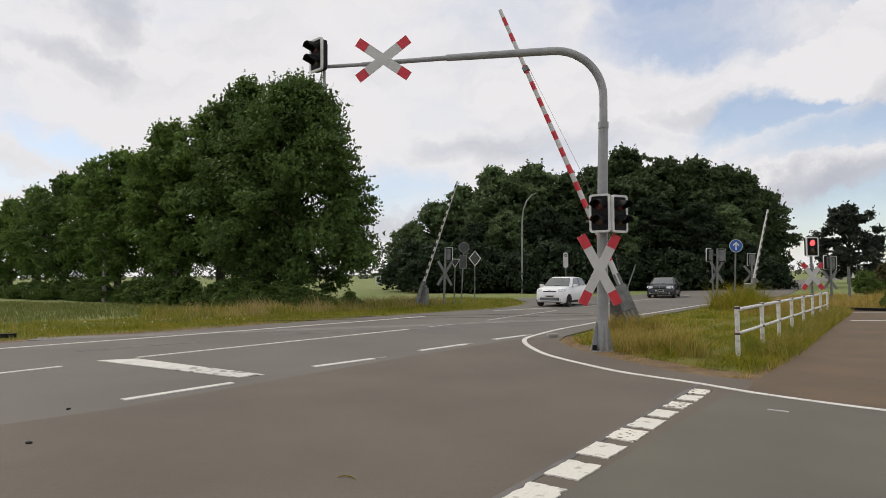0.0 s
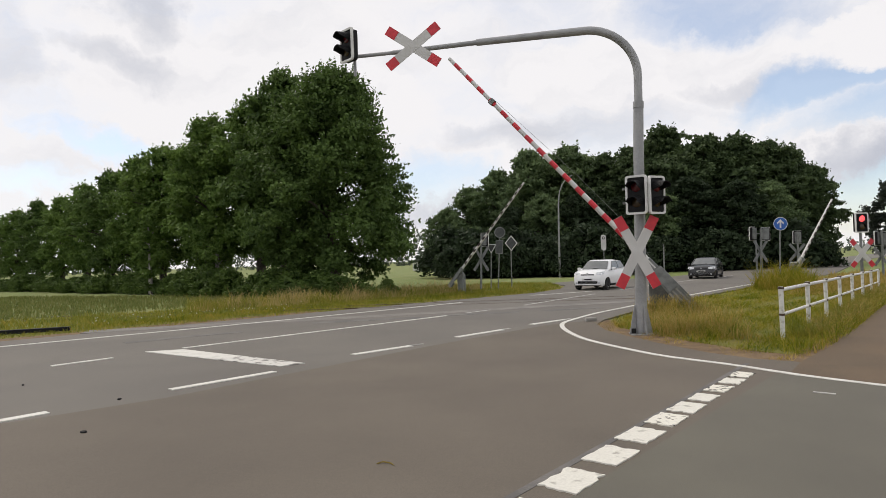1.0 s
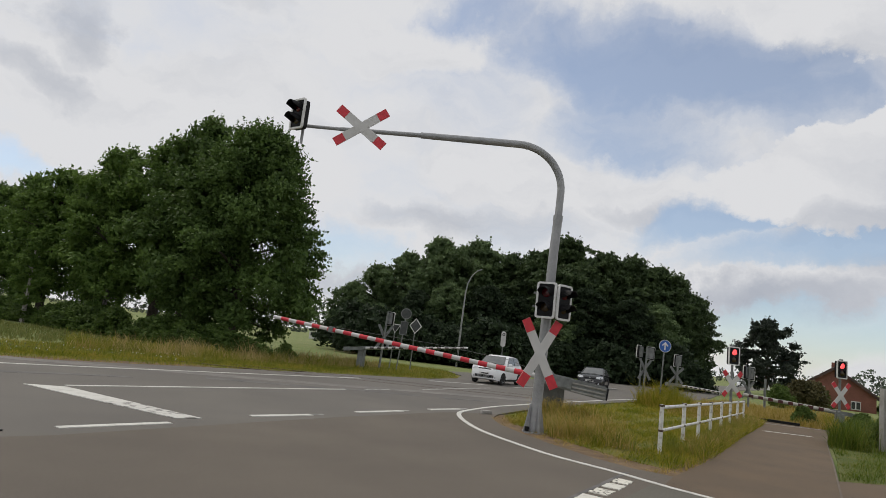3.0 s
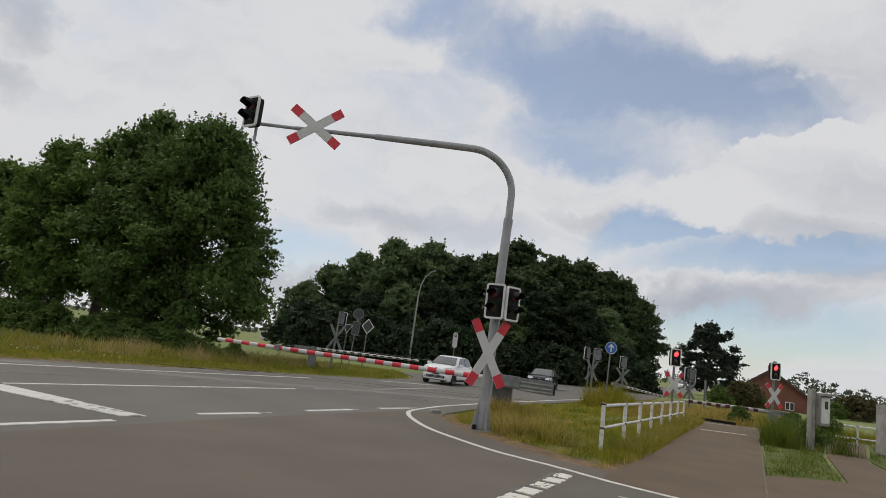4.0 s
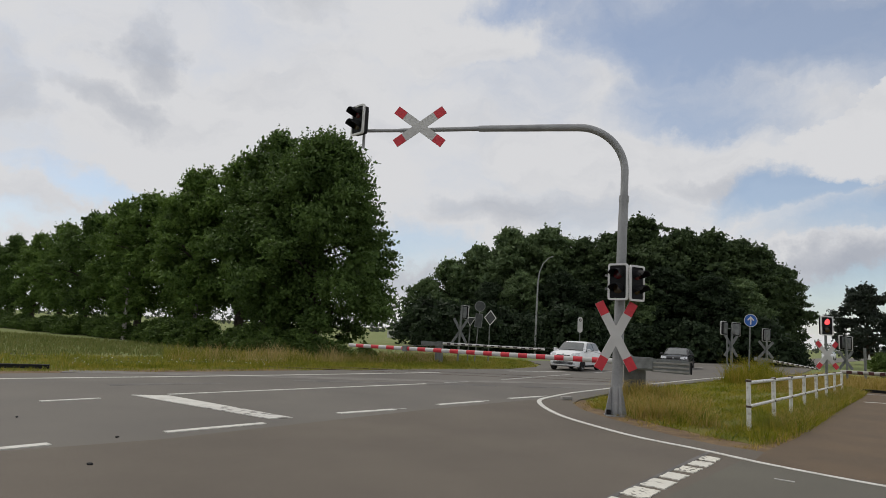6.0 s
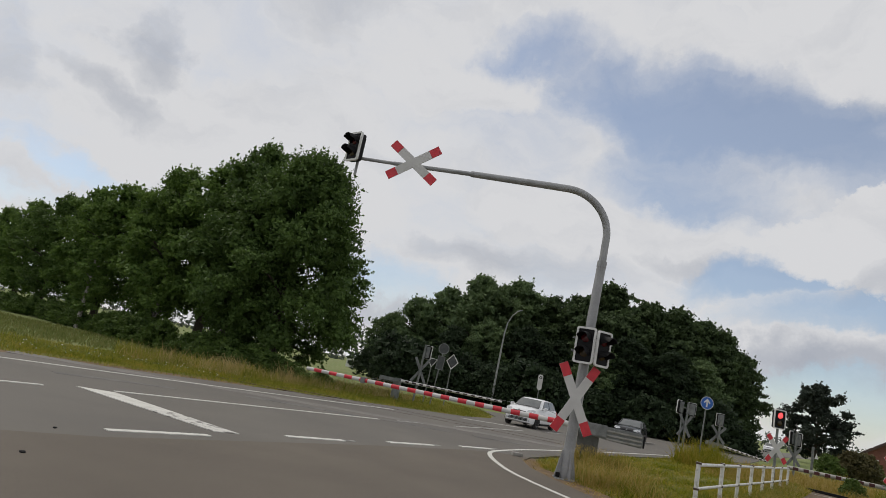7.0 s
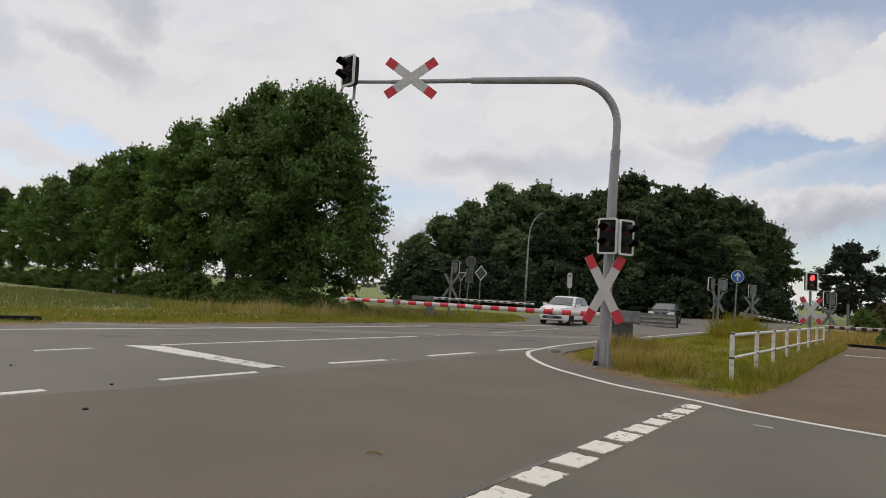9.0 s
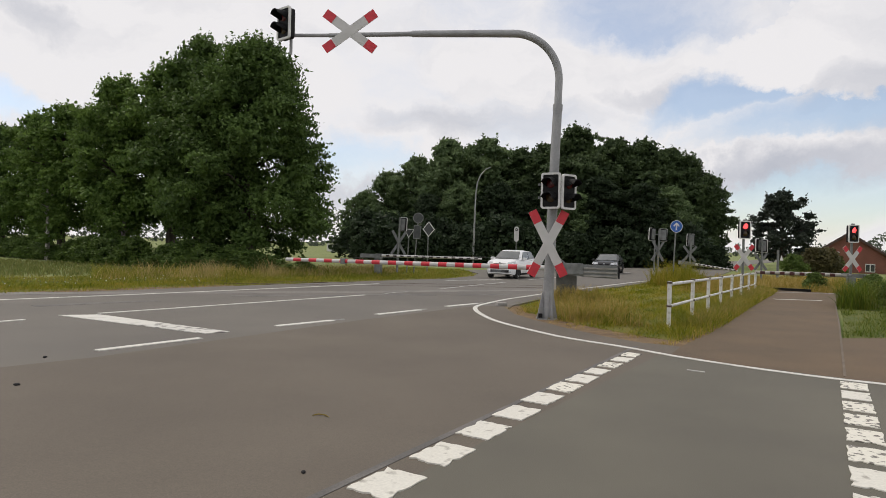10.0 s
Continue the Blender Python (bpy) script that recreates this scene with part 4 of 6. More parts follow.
# ---------------------------------------------------------------- guard rail
def guard_rail(pts, top, name, label, r=0.045):
    """Posts along a line with a top tube and a knee tube between each two posts."""
    g = thing(name, pose(pts[0][0], pts[0][1], -0.05), label, "guard rail")
    o = Vector((pts[0][0], pts[0][1], 0))
    tops = []
    for i, (x, y) in enumerate(pts):
        h = top[0] + (top[1] - top[0]) * i / (len(pts) - 1) + 0.05
        p = Vector((x, y, 0)) - o
        tops.append((p, h))
        part("post", tube(bmesh.new(), [(p.x, p.y, -0.2), (p.x, p.y, h)], [r, r], 12), RAIL_WHITE, g, smooth=True)
        part("collar", tube(bmesh.new(), [(p.x, p.y, h - 0.045), (p.x, p.y, h - 0.005)], [r + 0.012] * 2, 12), RUST, g)
        part("collar", tube(bmesh.new(), [(p.x, p.y, h - 0.55), (p.x, p.y, h - 0.51)], [r + 0.010] * 2, 12), RUST, g)
    for (p, h), (q, k) in zip(tops, tops[1:]):
        part("top_tube", tube(bmesh.new(), [(p.x, p.y, h - 0.06), (q.x, q.y, k - 0.06)], [r * 0.82] * 2, 10), RAIL_WHITE, g, smooth=True)
        part("knee_tube", tube(bmesh.new(), [(p.x, p.y, h - 0.53), (q.x, q.y, k - 0.53)], [r * 0.7] * 2, 10), RAIL_WHITE, g, smooth=True)
    return g


guard_rail([(4.87 + 0.53 * s, 13.57 + 0.85 * s) for s in (0, 2.55, 4.8, 7.0, 9.4, 11.8, 14.2, 16.6)], (1.0, 0.84), "guard_rail", "white tubular guard rail with rusty joints beside path")


# ---------------------------------------------------------------- railway track and small roadside things
def build_track():
    d, n = Vector((0.985, 0.175)), Vector((-0.175, 0.985))
    c = Vector((0, 26.2))
    for off in (-0.75, 0.75):
        a, b = c + n * off - d * 140, c + n * off + d * 220
        bm = band(bmesh.new(), [tuple(a + (b - a) * k / 40) for k in range(41)], 0.07, -0.06, -0.03)
        band(bm, [tuple(c + n * off - d * 9.5), tuple(c + n * off + d * 7.0)], 0.07, -0.05, 0.006)
        ob = part("rail", bm, STEEL_RAIL)
        tagged(ob, "worn steel running rail set flush in the road", "rail", "running rails", kind="structure")
        for s in (-1, 1):
            a2, b2 = c + n * (off + s * 0.075) - d * 9.0, c + n * (off + s * 0.075) + d * 6.5
            ob = part("rail_groove", band(bmesh.new(), [tuple(a2 + (b2 - a2) * k / 6) for k in range(7)], 0.05, -0.02, 0.004), RUST)
            tagged(ob, "dark groove beside the running rail", "groove", "rail grooves", kind="structure")
    for a, b in (((-15.4, 16.6), (-13.3, 17.75)), ((15.0, 28.85), (16.3, 28.0))):
        ob = part("timber_edging", box(bmesh.new(), ((Vector(b) - Vector(a)).length, 0.16, 0.12), bevel=0.015), BLACK,
                  at=pose((a[0] + b[0]) / 2, (a[1] + b[1]) / 2, 0.06, 0, 0, math.degrees(math.atan2(b[1] - a[1], b[0] - a[0]))))
        tagged(ob, "dark low timber edging lying at the verge", "edging", "dark edgings")


build_track()


def build_debris():
    for i, (x, y, r) in enumerate(((-4.6, 6.9, 0.03), (-5.3, 8.5, 0.022), (-0.95, 4.5, 0.018), (-7.6, 9.5, 0.02))):
        bm = bmesh.new()
        bmesh.ops.create_icosphere(bm, subdivisions=2, radius=r, matrix=Matrix.Diagonal((1.3, 0.9, 0.6, 1)))
        for v in bm.verts:
            v.co *= 1 + 0.25 * noise.noise(v.co * 40 + Vector((i, 0, 0)))
        tagged(part("pebble", bm, BLACK, at=pose(x, y, 0.012, 0, 0, i * 50)), "small dark pebble lying on the asphalt", "pebble", "pebbles on the road")
    bm = tube(bmesh.new(), [(-0.07, 0, 0.005), (-0.02, 0.03, 0.012), (0.05, 0.01, 0.008), (0.09, -0.04, 0.005)], [0.005, 0.006, 0.006, 0.003], 6)
    tagged(part("straw", bm, GRASS_DRY, at=pose(-1.12, 5.98, 0.006)), "pale bent straw lying on the asphalt", "straw")
    bm = box(bmesh.new(), (0.3, 0.14, 0.1), (0, 0, 0.05), bevel=0.035)
    tagged(part("stone", bm, CONCRETE, at=pose(1.66, 17.6, 0.0, 0, 0, 20)), "pale broken stone beside the island tip", "stone")


build_debris()


def cabinet(x, y, yaw, w, d, h, z, label, roof=True):
    c = thing("equipment_cabinet", pose(x, y, -0.05, 0, 0, yaw), label, "cabinet")
    part("body", box(bmesh.new(), (w, d, h), (0, 0, z + h / 2), bevel=0.015), CONCRETE, c)
    part("door", box(bmesh.new(), (w * 0.8, 0.02, h * 0.84), (0, -d / 2 - 0.01, z + h / 2), bevel=0.006), WHITE, c)
    part("window", box(bmesh.new(), (w * 0.3, 0.02, h * 0.26), (w * 0.05, -d / 2 - 0.025, z + h * 0.68)), PANE, c)
    if roof:
        part("roof", box(bmesh.new(), (w * 1.35, d * 1.4, 0.07), (0.08, -0.04, z + h + 0.03), pose(0, 0, 0, 0, -3, 0), 0.01), CONCRETE, c)
    if z < 0.5:
        part("foot", box(bmesh.new(), (w * 0.9, d * 0.9, z), (0, 0, z / 2)), CONCRETE, c)
    else:
        part("mounting_rail", box(bmesh.new(), (0.3, 0.06, 0.08), (-0.2, 0, z + 0.2), bevel=0.01), GALV, c)
        part("cable_duct", rod(bmesh.new(), (-0.22, 0.0, -0.05), (-0.22, 0.0, z + 0.06), 0.03), GALV, c)
    return c


def build_cabinets():
    c = cabinet(14.55, 20.1, 12, 0.42, 0.42, 0.98, 0.84, "grey wayside control box on a concrete post")
    part("concrete_post", box(bmesh.new(), (0.17, 0.17, 2.02), (-0.36, 0, 0.97), bevel=0.015), CONCRETE, c)
    cabinet(17.5, 20.5, 8, 0.8, 0.6, 1.65, 0.1, "tall pale grey switch cabinet", False)
    guard_rail([(18.0, 24.6), (19.3, 24.4), (20.6, 24.2), (22.2, 24.0)], (0.78, 0.78), "guard_rail", "short white tubular rail behind wayside boxes")
    h = thing("white_hut", pose(-20.5, 118, -0.05), "small distant white flat-roofed hut", "hut")
    part("wall", box(bmesh.new(), (1.9, 2, 1.5), (0, 0, 0.75), bevel=0.03), WHITE, h)
    part("roof", box(bmesh.new(), (2.4, 2.5, 0.18), (0, 0, 1.6), bevel=0.03), WHITE, h)
    part("window", box(bmesh.new(), (0.5, 0.05, 0.6), (0.4, -1.02, 0.9)), PANE, h)
    part("window", box(bmesh.new(), (0.5, 0.05, 0.6), (-0.45, -1.02, 0.9)), PANE, h)


build_cabinets()


def build_house():
    h = thing("brick_house", pose(42.3, 66.5, -0.3, 0, 0, -30), "red brick house with dark tiled gable roof", "house")
    w, d, ze, zr = 6.8, 10.0, 1.7, 4.05
    part("gable_wall", plate(bmesh.new(), [(-w / 2, -0.2), (w / 2, -0.2), (w / 2, ze), (0, zr), (-w / 2, ze)], -d / 2, -d / 2 + 0.35), BRICK, h)
    part("gable_wall", plate(bmesh.new(), [(-w / 2, -0.2), (w / 2, -0.2), (w / 2, ze), (0, zr), (-w / 2, ze)], d / 2 - 0.35, d / 2), BRICK, h)
    for s in (-1, 1):
        part("side_wall", box(bmesh.new(), (0.35, d - 0.7, ze + 0.2), (s * (w / 2 - 0.18), 0, (ze - 0.2) / 2)), BRICK, h)
        a = math.atan2(zr - ze, w / 2)
        L = math.hypot(w / 2, zr - ze) + 0.45
        roof = part("roof_slope", box(bmesh.new(), (L, d + 0.7, 0.14), bevel=0.02), TILE, h,
                    at=pose(s * (w / 4 + 0.1), 0, (ze + zr) / 2 + 0.06, 0, s * math.degrees(a), 0))
        for k in range(7):
            part("tile_course", box(bmesh.new(), (0.1, d + 0.72, 0.05), (-L / 2 + 0.3 + k * L / 7.4, 0, 0.09)), TILE, roof)
        part("verge_board", box(bmesh.new(), (L, 0.06, 0.2), (0, -d / 2 - 0.36, -0.02)), TILE, roof)
    for x, z, ww, hh in ((-1.1, 2.0, 0.6, 0.65), (1.75, 0.8, 0.8, 0.8)):
        win = part("window", box(bmesh.new(), (ww, 0.1, hh), (x, -d / 2 - 0.01, z)), WHITE, h)
        for k in (-1, 1):
            part("pane", box(bmesh.new(), (ww / 2 - 0.1, 0.04, hh - 0.16), (x + k * ww / 4, -d / 2 - 0.06, z)), PANE, win)
    part("chimney", box(bmesh.new(), (0.6, 0.6, 1.3), (0.3, 1.5, zr + 0.2), bevel=0.02), BRICK, h)


build_house()


# ---------------------------------------------------------------- cars
def loft(bm, rings, cap=True):
    rows = [[bm.verts.new(p) for p in r] for r in rings]
    n = len(rows[0])
    for a, b in zip(rows, rows[1:]):
        for k in range(n - 1):
            bm.faces.new((a[k], a[k + 1], b[k + 1], b[k]))
    if cap:
        bm.faces.new(rows[0])
        bm.faces.new(rows[-1][::-1])
    bmesh.ops.recalc_face_normals(bm, faces=bm.faces[:])
    return bm


def car(name, m, label, L, W, H, hood, paint, base, belt, cab, wheel_r, axles):
    """A car with its nose to -y. base, belt: heights; cab: y of windscreen foot, roof front, roof rear, rear glass foot."""
    c = thing(name, m, label, "car")
    hw = W / 2
    y0, y1 = -L / 2, L / 2
    st = [(y0, 0.80, base + 0.05, hood - 0.26), (y0 + 0.10, 0.90, base, hood - 0.13), (y0 + 0.35, 0.97, base - 0.02, hood - 0.04), (y0 + 0.7, 1.0, base - 0.02, hood + 0.03),
          (cab[0], 1.0, base - 0.02, belt - 0.02), (0.0, 1.0, base - 0.02, belt + 0.02), (cab[3] - 0.1, 1.0, base - 0.02, belt + 0.06), (y1 - 0.2, 0.97, base, belt + 0.04), (y1 - 0.03, 0.90, base + 0.08, belt - 0.06)]
    rings = []
    for y, k, zb, zt in st:
        w = hw * k
        half = [(w * 0.92, zb), (w, zb + 0.13), (w * 1.0, (zb + zt) / 2), (w * 0.975, zt - 0.10), (w * 0.90, zt - 0.015), (w * 0.55, zt + 0.025)]
        rings.append([(-x, y, z) for x, z in half] + [(x, y, z) for x, z in half[::-1]] + [(-half[0][0], y, zb)])
    body = part("body", loft(bmesh.new(), rings), paint, c, smooth=True)
    # cabin: roof, pillars and glass in one shell with panes set just proud of it
    def cab_ring(y, k, zt):
        wb, wt = hw * 0.93, hw * k
        half = [(wb, belt - 0.03), ((wb + wt) / 2 + 0.01, (belt + zt) / 2), (wt, zt - 0.06), (wt * 0.86, zt)]
        return [(-x, y, z) for x, z in half] + [(x, y, z) for x, z in half[::-1]]
    ys = [(cab[0], 0.90, belt - 0.01), (cab[0] * 0.5 + cab[1] * 0.5, 0.80, belt * 0.5 + (H - 0.02) * 0.5), (cab[1], 0.72, H - 0.03), (0.3, 0.71, H), (cab[2], 0.70, H - 0.05), (cab[3], 0.80, belt + 0.03)]
    part("roof", loft(bmesh.new(), [cab_ring(*r) for r in ys]), paint, c, smooth=True)
    def quad(name, pts, mat, off, parent=c):
        p = [Vector(v) for v in pts]
        nrm = (p[1] - p[0]).cross(p[2] - p[0]).normalized() * off
        bm = bmesh.new()
        a, b = [bm.verts.new(v) for v in p], [bm.verts.new(v + nrm) for v in p]
        bm.faces.new(b)
        for i in range(len(p)):
            bm.faces.new((a[i], a[(i + 1) % len(p)], b[(i + 1) % len(p)], b[i]))
        bmesh.ops.recalc_face_normals(bm, faces=bm.faces[:])
        return part(name, bm, mat, parent)
    wf, wt = hw * 0.80, hw * 0.655
    zs, ze = belt + 0.03, H - 0.085
    sy = lambda z: cab[0] + (cab[1] - cab[0]) * (z - belt) / (H - belt)
    quad("windscreen", [(-wf, sy(zs) - 0.02, zs), (wf, sy(zs) - 0.02, zs), (wt, sy(ze) - 0.02, ze), (-wt, sy(ze) - 0.02, ze)], CAR_GLASS, 0.03)
    ry = lambda z: cab[3] + (cab[2] - cab[3]) * (z - belt) / (H - belt)
    quad("rear_window", [(wf, ry(zs) + 0.02, zs), (-wf, ry(zs) + 0.02, zs), (-wt, ry(ze) + 0.02, ze), (wt, ry(ze) + 0.02, ze)], CAR_GLASS, 0.03)
    for s in (-1, 1):
        xb, xt = s * (hw * 0.925), s * (hw * 0.755)
        mid = (cab[0] + cab[3]) * 0.5 + 0.05
        f1, f2 = sy(zs) + 0.22, sy(ze) + 0.16
        r1, r2 = ry(zs) - 0.24, ry(ze) - 0.14
        for name_, q in (("side_window", [(xb, f1, zs), (xb, mid - 0.04, zs), (xt, mid - 0.04, ze), (xt, f2, ze)]), ("side_window", [(xb, mid + 0.05, zs), (xb, r1, zs + 0.03), (xt, r2, ze), (xt, mid + 0.05, ze)])):
            quad(name_, q if s > 0 else q[::-1], CAR_GLASS, 0.025)
        mir = part("mirror", box(bmesh.new(), (0.2, 0.14, 0.14), (s * (hw + 0.09), sy(zs) + 0.22, belt + 0.05), bevel=0.04), paint, c)
        part("arm", rod(bmesh.new(), (s * (hw * 0.9), sy(zs) + 0.22, belt - 0.01), (s * (hw + 0.06), sy(zs) + 0.22, belt + 0.03), 0.02), BLACK, mir)
        part("door_handle", box(bmesh.new(), (0.03, 0.16, 0.03), (s * (hw * 0.985), mid - 0.12, belt - 0.16), bevel=0.008), paint, c)
        part("sill", box(bmesh.new(), (0.05, axles[1] - axles[0] - 0.75, 0.1), (s * (hw * 0.97), (axles[0] + axles[1]) / 2, base + 0.02), bevel=0.02), BLACK, c)
        # headlamps sweep round the corners
        bm = bmesh.new()
        zl = hood - 0.17
        loft(bm, [[(s * hw * 0.50, y0 + 0.02, zl - 0.03), (s * hw * 0.50, y0 + 0.10, zl + 0.07)], [(s * hw * 0.78, y0 + 0.02, zl - 0.05), (s * hw * 0.76, y0 + 0.15, zl + 0.11)],
                  [(s * hw * 0.955, y0 + 0.20, zl - 0.01), (s * hw * 0.93, y0 + 0.36, zl + 0.12)]], cap=False)
        part("headlight", bm, LAMP_GLASS, c)
        part("fog_lamp", rod(bmesh.new(), (s * hw * 0.7, y0 + 0.06, base + 0.14), (s * hw * 0.7, y0 - 0.005, base + 0.14), 0.05), LAMP_GLASS, c)
        part("tail_light", box(bmesh.new(), (0.2, 0.06, 0.28), (s * hw * 0.82, y1 - 0.05, belt - 0.18), bevel=0.02), RED, c)
        for ax in axles:
            wx = s * (hw - 0.10)
            t = part("wheel", bmesh_wheel(wheel_r, 0.19), TYRE, c, smooth=True, at=pose(wx, ax, wheel_r))
            part("rim", rod(bmesh.new(), (s * 0.06, 0, 0), (s * 0.102, 0, 0), wheel_r * 0.64, wheel_r * 0.60, 16), RIM, t)
            for k in range(5):
                part("spoke_gap", box(bmesh.new(), (0.01, wheel_r * 0.24, wheel_r * 0.3), (s * 0.104, 0, 0), pose(0, 0, 0, 72 * k, 0, 0) @ Matrix.Translation((0, 0, wheel_r * 0.36))), BLACK, t)
            arch = [(ax + (wheel_r + 0.05) * math.cos(a), wheel_r + (wheel_r + 0.05) * math.sin(a)) for a in (radians(180 * k / 12) for k in range(13))]
            bm = bmesh.new()
            a_, b_ = [bm.verts.new((s * (hw + 0.004), y, z)) for y, z in arch], [bm.verts.new((s * (hw - 0.03), y, z)) for y, z in arch]
            ctr = bm.verts.new((s * (hw + 0.004), ax, wheel_r * 0.6))
            for k in range(12):
                bm.faces.new((a_[k], a_[k + 1], b_[k + 1], b_[k]))
                bm.faces.new((a_[k], a_[k + 1], ctr))
            part("wheel_arch", bm, BLACK, c)
    part("grille", box(bmesh.new(), (W * 0.42, 0.06, 0.09), (0, y0 + 0.035, hood - 0.22), bevel=0.015), BLACK, c)
    part("badge", rod(bmesh.new(), (0, y0 + 0.03, hood - 0.16), (0, y0 - 0.01, hood - 0.16), 0.05), RIM, c)
    intake = part("air_intake", box(bmesh.new(), (W * 0.62, 0.07, 0.14), (0, y0 + 0.02, base + 0.17), bevel=0.02), BLACK, c)
    for k in range(2):
        part("bar", box(bmesh.new(), (W * 0.58, 0.02, 0.015), (0, y0 - 0.02, base + 0.14 + 0.06 * k)), RIM, intake)
    pl = part("number_plate", box(bmesh.new(), (0.52, 0.02, 0.11), (0, y0 - 0.015, base + 0.31), bevel=0.004), WHITE, c)
    part("plate_bar", box(bmesh.new(), (0.38, 0.01, 0.05), (0.03, y0 - 0.027, base + 0.31)), BLACK, pl)
    part("wiper", box(bmesh.new(), (W * 0.36, 0.02, 0.02), (-0.1, sy(zs + 0.03) - 0.06, zs + 0.03), pose(0, 0, 0, 0, -5, 0)), BLACK, c)
    return c


def bmesh_wheel(r, w):
    bm = bmesh.new()
    prof = [(-w / 2, r * 0.62), (-w / 2, r * 0.93), (-w / 2 + 0.03, r), (w / 2 - 0.03, r), (w / 2, r * 0.93), (w / 2, r * 0.62)]
    rows = [[bm.verts.new((x, q * math.cos(a), q * math.sin(a))) for x, q in prof] for a in (k * math.tau / 24 for k in range(24))]
    for i in range(24):
        a, b = rows[i], rows[(i + 1) % 24]
        for k in range(5):
            bm.faces.new((a[k], a[k + 1], b[k + 1], b[k]))
    bmesh.ops.recalc_face_normals(bm, faces=bm.faces[:])
    return bm


CARS = [
    car("small_car", pose(3.75, 34.3, 0.0, 0, 0, -27), "small white hatchback waiting at the closing barrier", 3.56, 1.645, 1.48, 0.96, CAR_WHITE, 0.22, 0.98, (-0.80, -0.12, 1.25, 1.66), 0.29, (-1.17, 1.25)),
    car("saloon_car", pose(11.6, 44.4, 0.0, 0, 0, -23), "black hatchback waiting behind on the road", 3.95, 1.70, 1.35, 0.84, CAR_BLACK, 0.18, 0.86, (-0.85, 0.0, 1.05, 1.75), 0.29, (-1.2, 1.24)),
    car("approaching_car", pose(76, 150, 0.0, 0, 0, -32), "distant white car approaching on the road", 4.2, 1.8, 1.55, 1.0, CAR_WHITE, 0.22, 1.0, (-0.9, -0.2, 1.5, 1.95), 0.32, (-1.3, 1.35)),
]


# ---------------------------------------------------------------- trees and bushes
def leaf_cloud(rng, centres, radii, per, size, flat=0.8):
    """Corners of small folded leaves round clump centres, denser towards each clump's outside."""
    n = len(centres) * per
    c = np.repeat(centres, per, 0)
    r = np.repeat(radii, per)
    d = rng.normal(size=(n, 3))
    d /= np.linalg.norm(d, axis=1)[:, None]
    p = c + d * (r * rng.uniform(0.25, 1.0, n) ** 0.55)[:, None] * (1, 1, flat)
    u = rng.normal(size=(n, 3))
    u /= np.linalg.norm(u, axis=1)[:, None]
    nrm = d * 0.7 + rng.normal(size=(n, 3)) * 0.6 + (0, 0, 0.35)
    v = np.cross(nrm, u)
    v /= np.linalg.norm(v, axis=1)[:, None] + 1e-9
    s = size * rng.uniform(0.55, 1.3, n)[:, None]
    return np.stack([p - u * s * 0.75, p + v * s * 0.42, p + u * s * 0.75, p - v * s * 0.42], 1).reshape(-1, 3)


def leaf_quads(rng, p, d, size):
    """Corners of small leaves at points p that face roughly along d and upwards."""
    n = len(p)
    u = rng.normal(size=(n, 3))
    u /= np.linalg.norm(u, axis=1)[:, None]
    v = np.cross(d * 0.7 + rng.normal(size=(n, 3)) * 0.55 + (0, 0, 0.4), u)
    v /= np.linalg.norm(v, axis=1)[:, None] + 1e-9
    s = size * rng.uniform(0.55, 1.3, n)[:, None]
    return np.stack([p - u * s * 0.75, p + v * s * 0.45, p + u * s * 0.75, p - v * s * 0.45], 1).reshape(-1, 3)


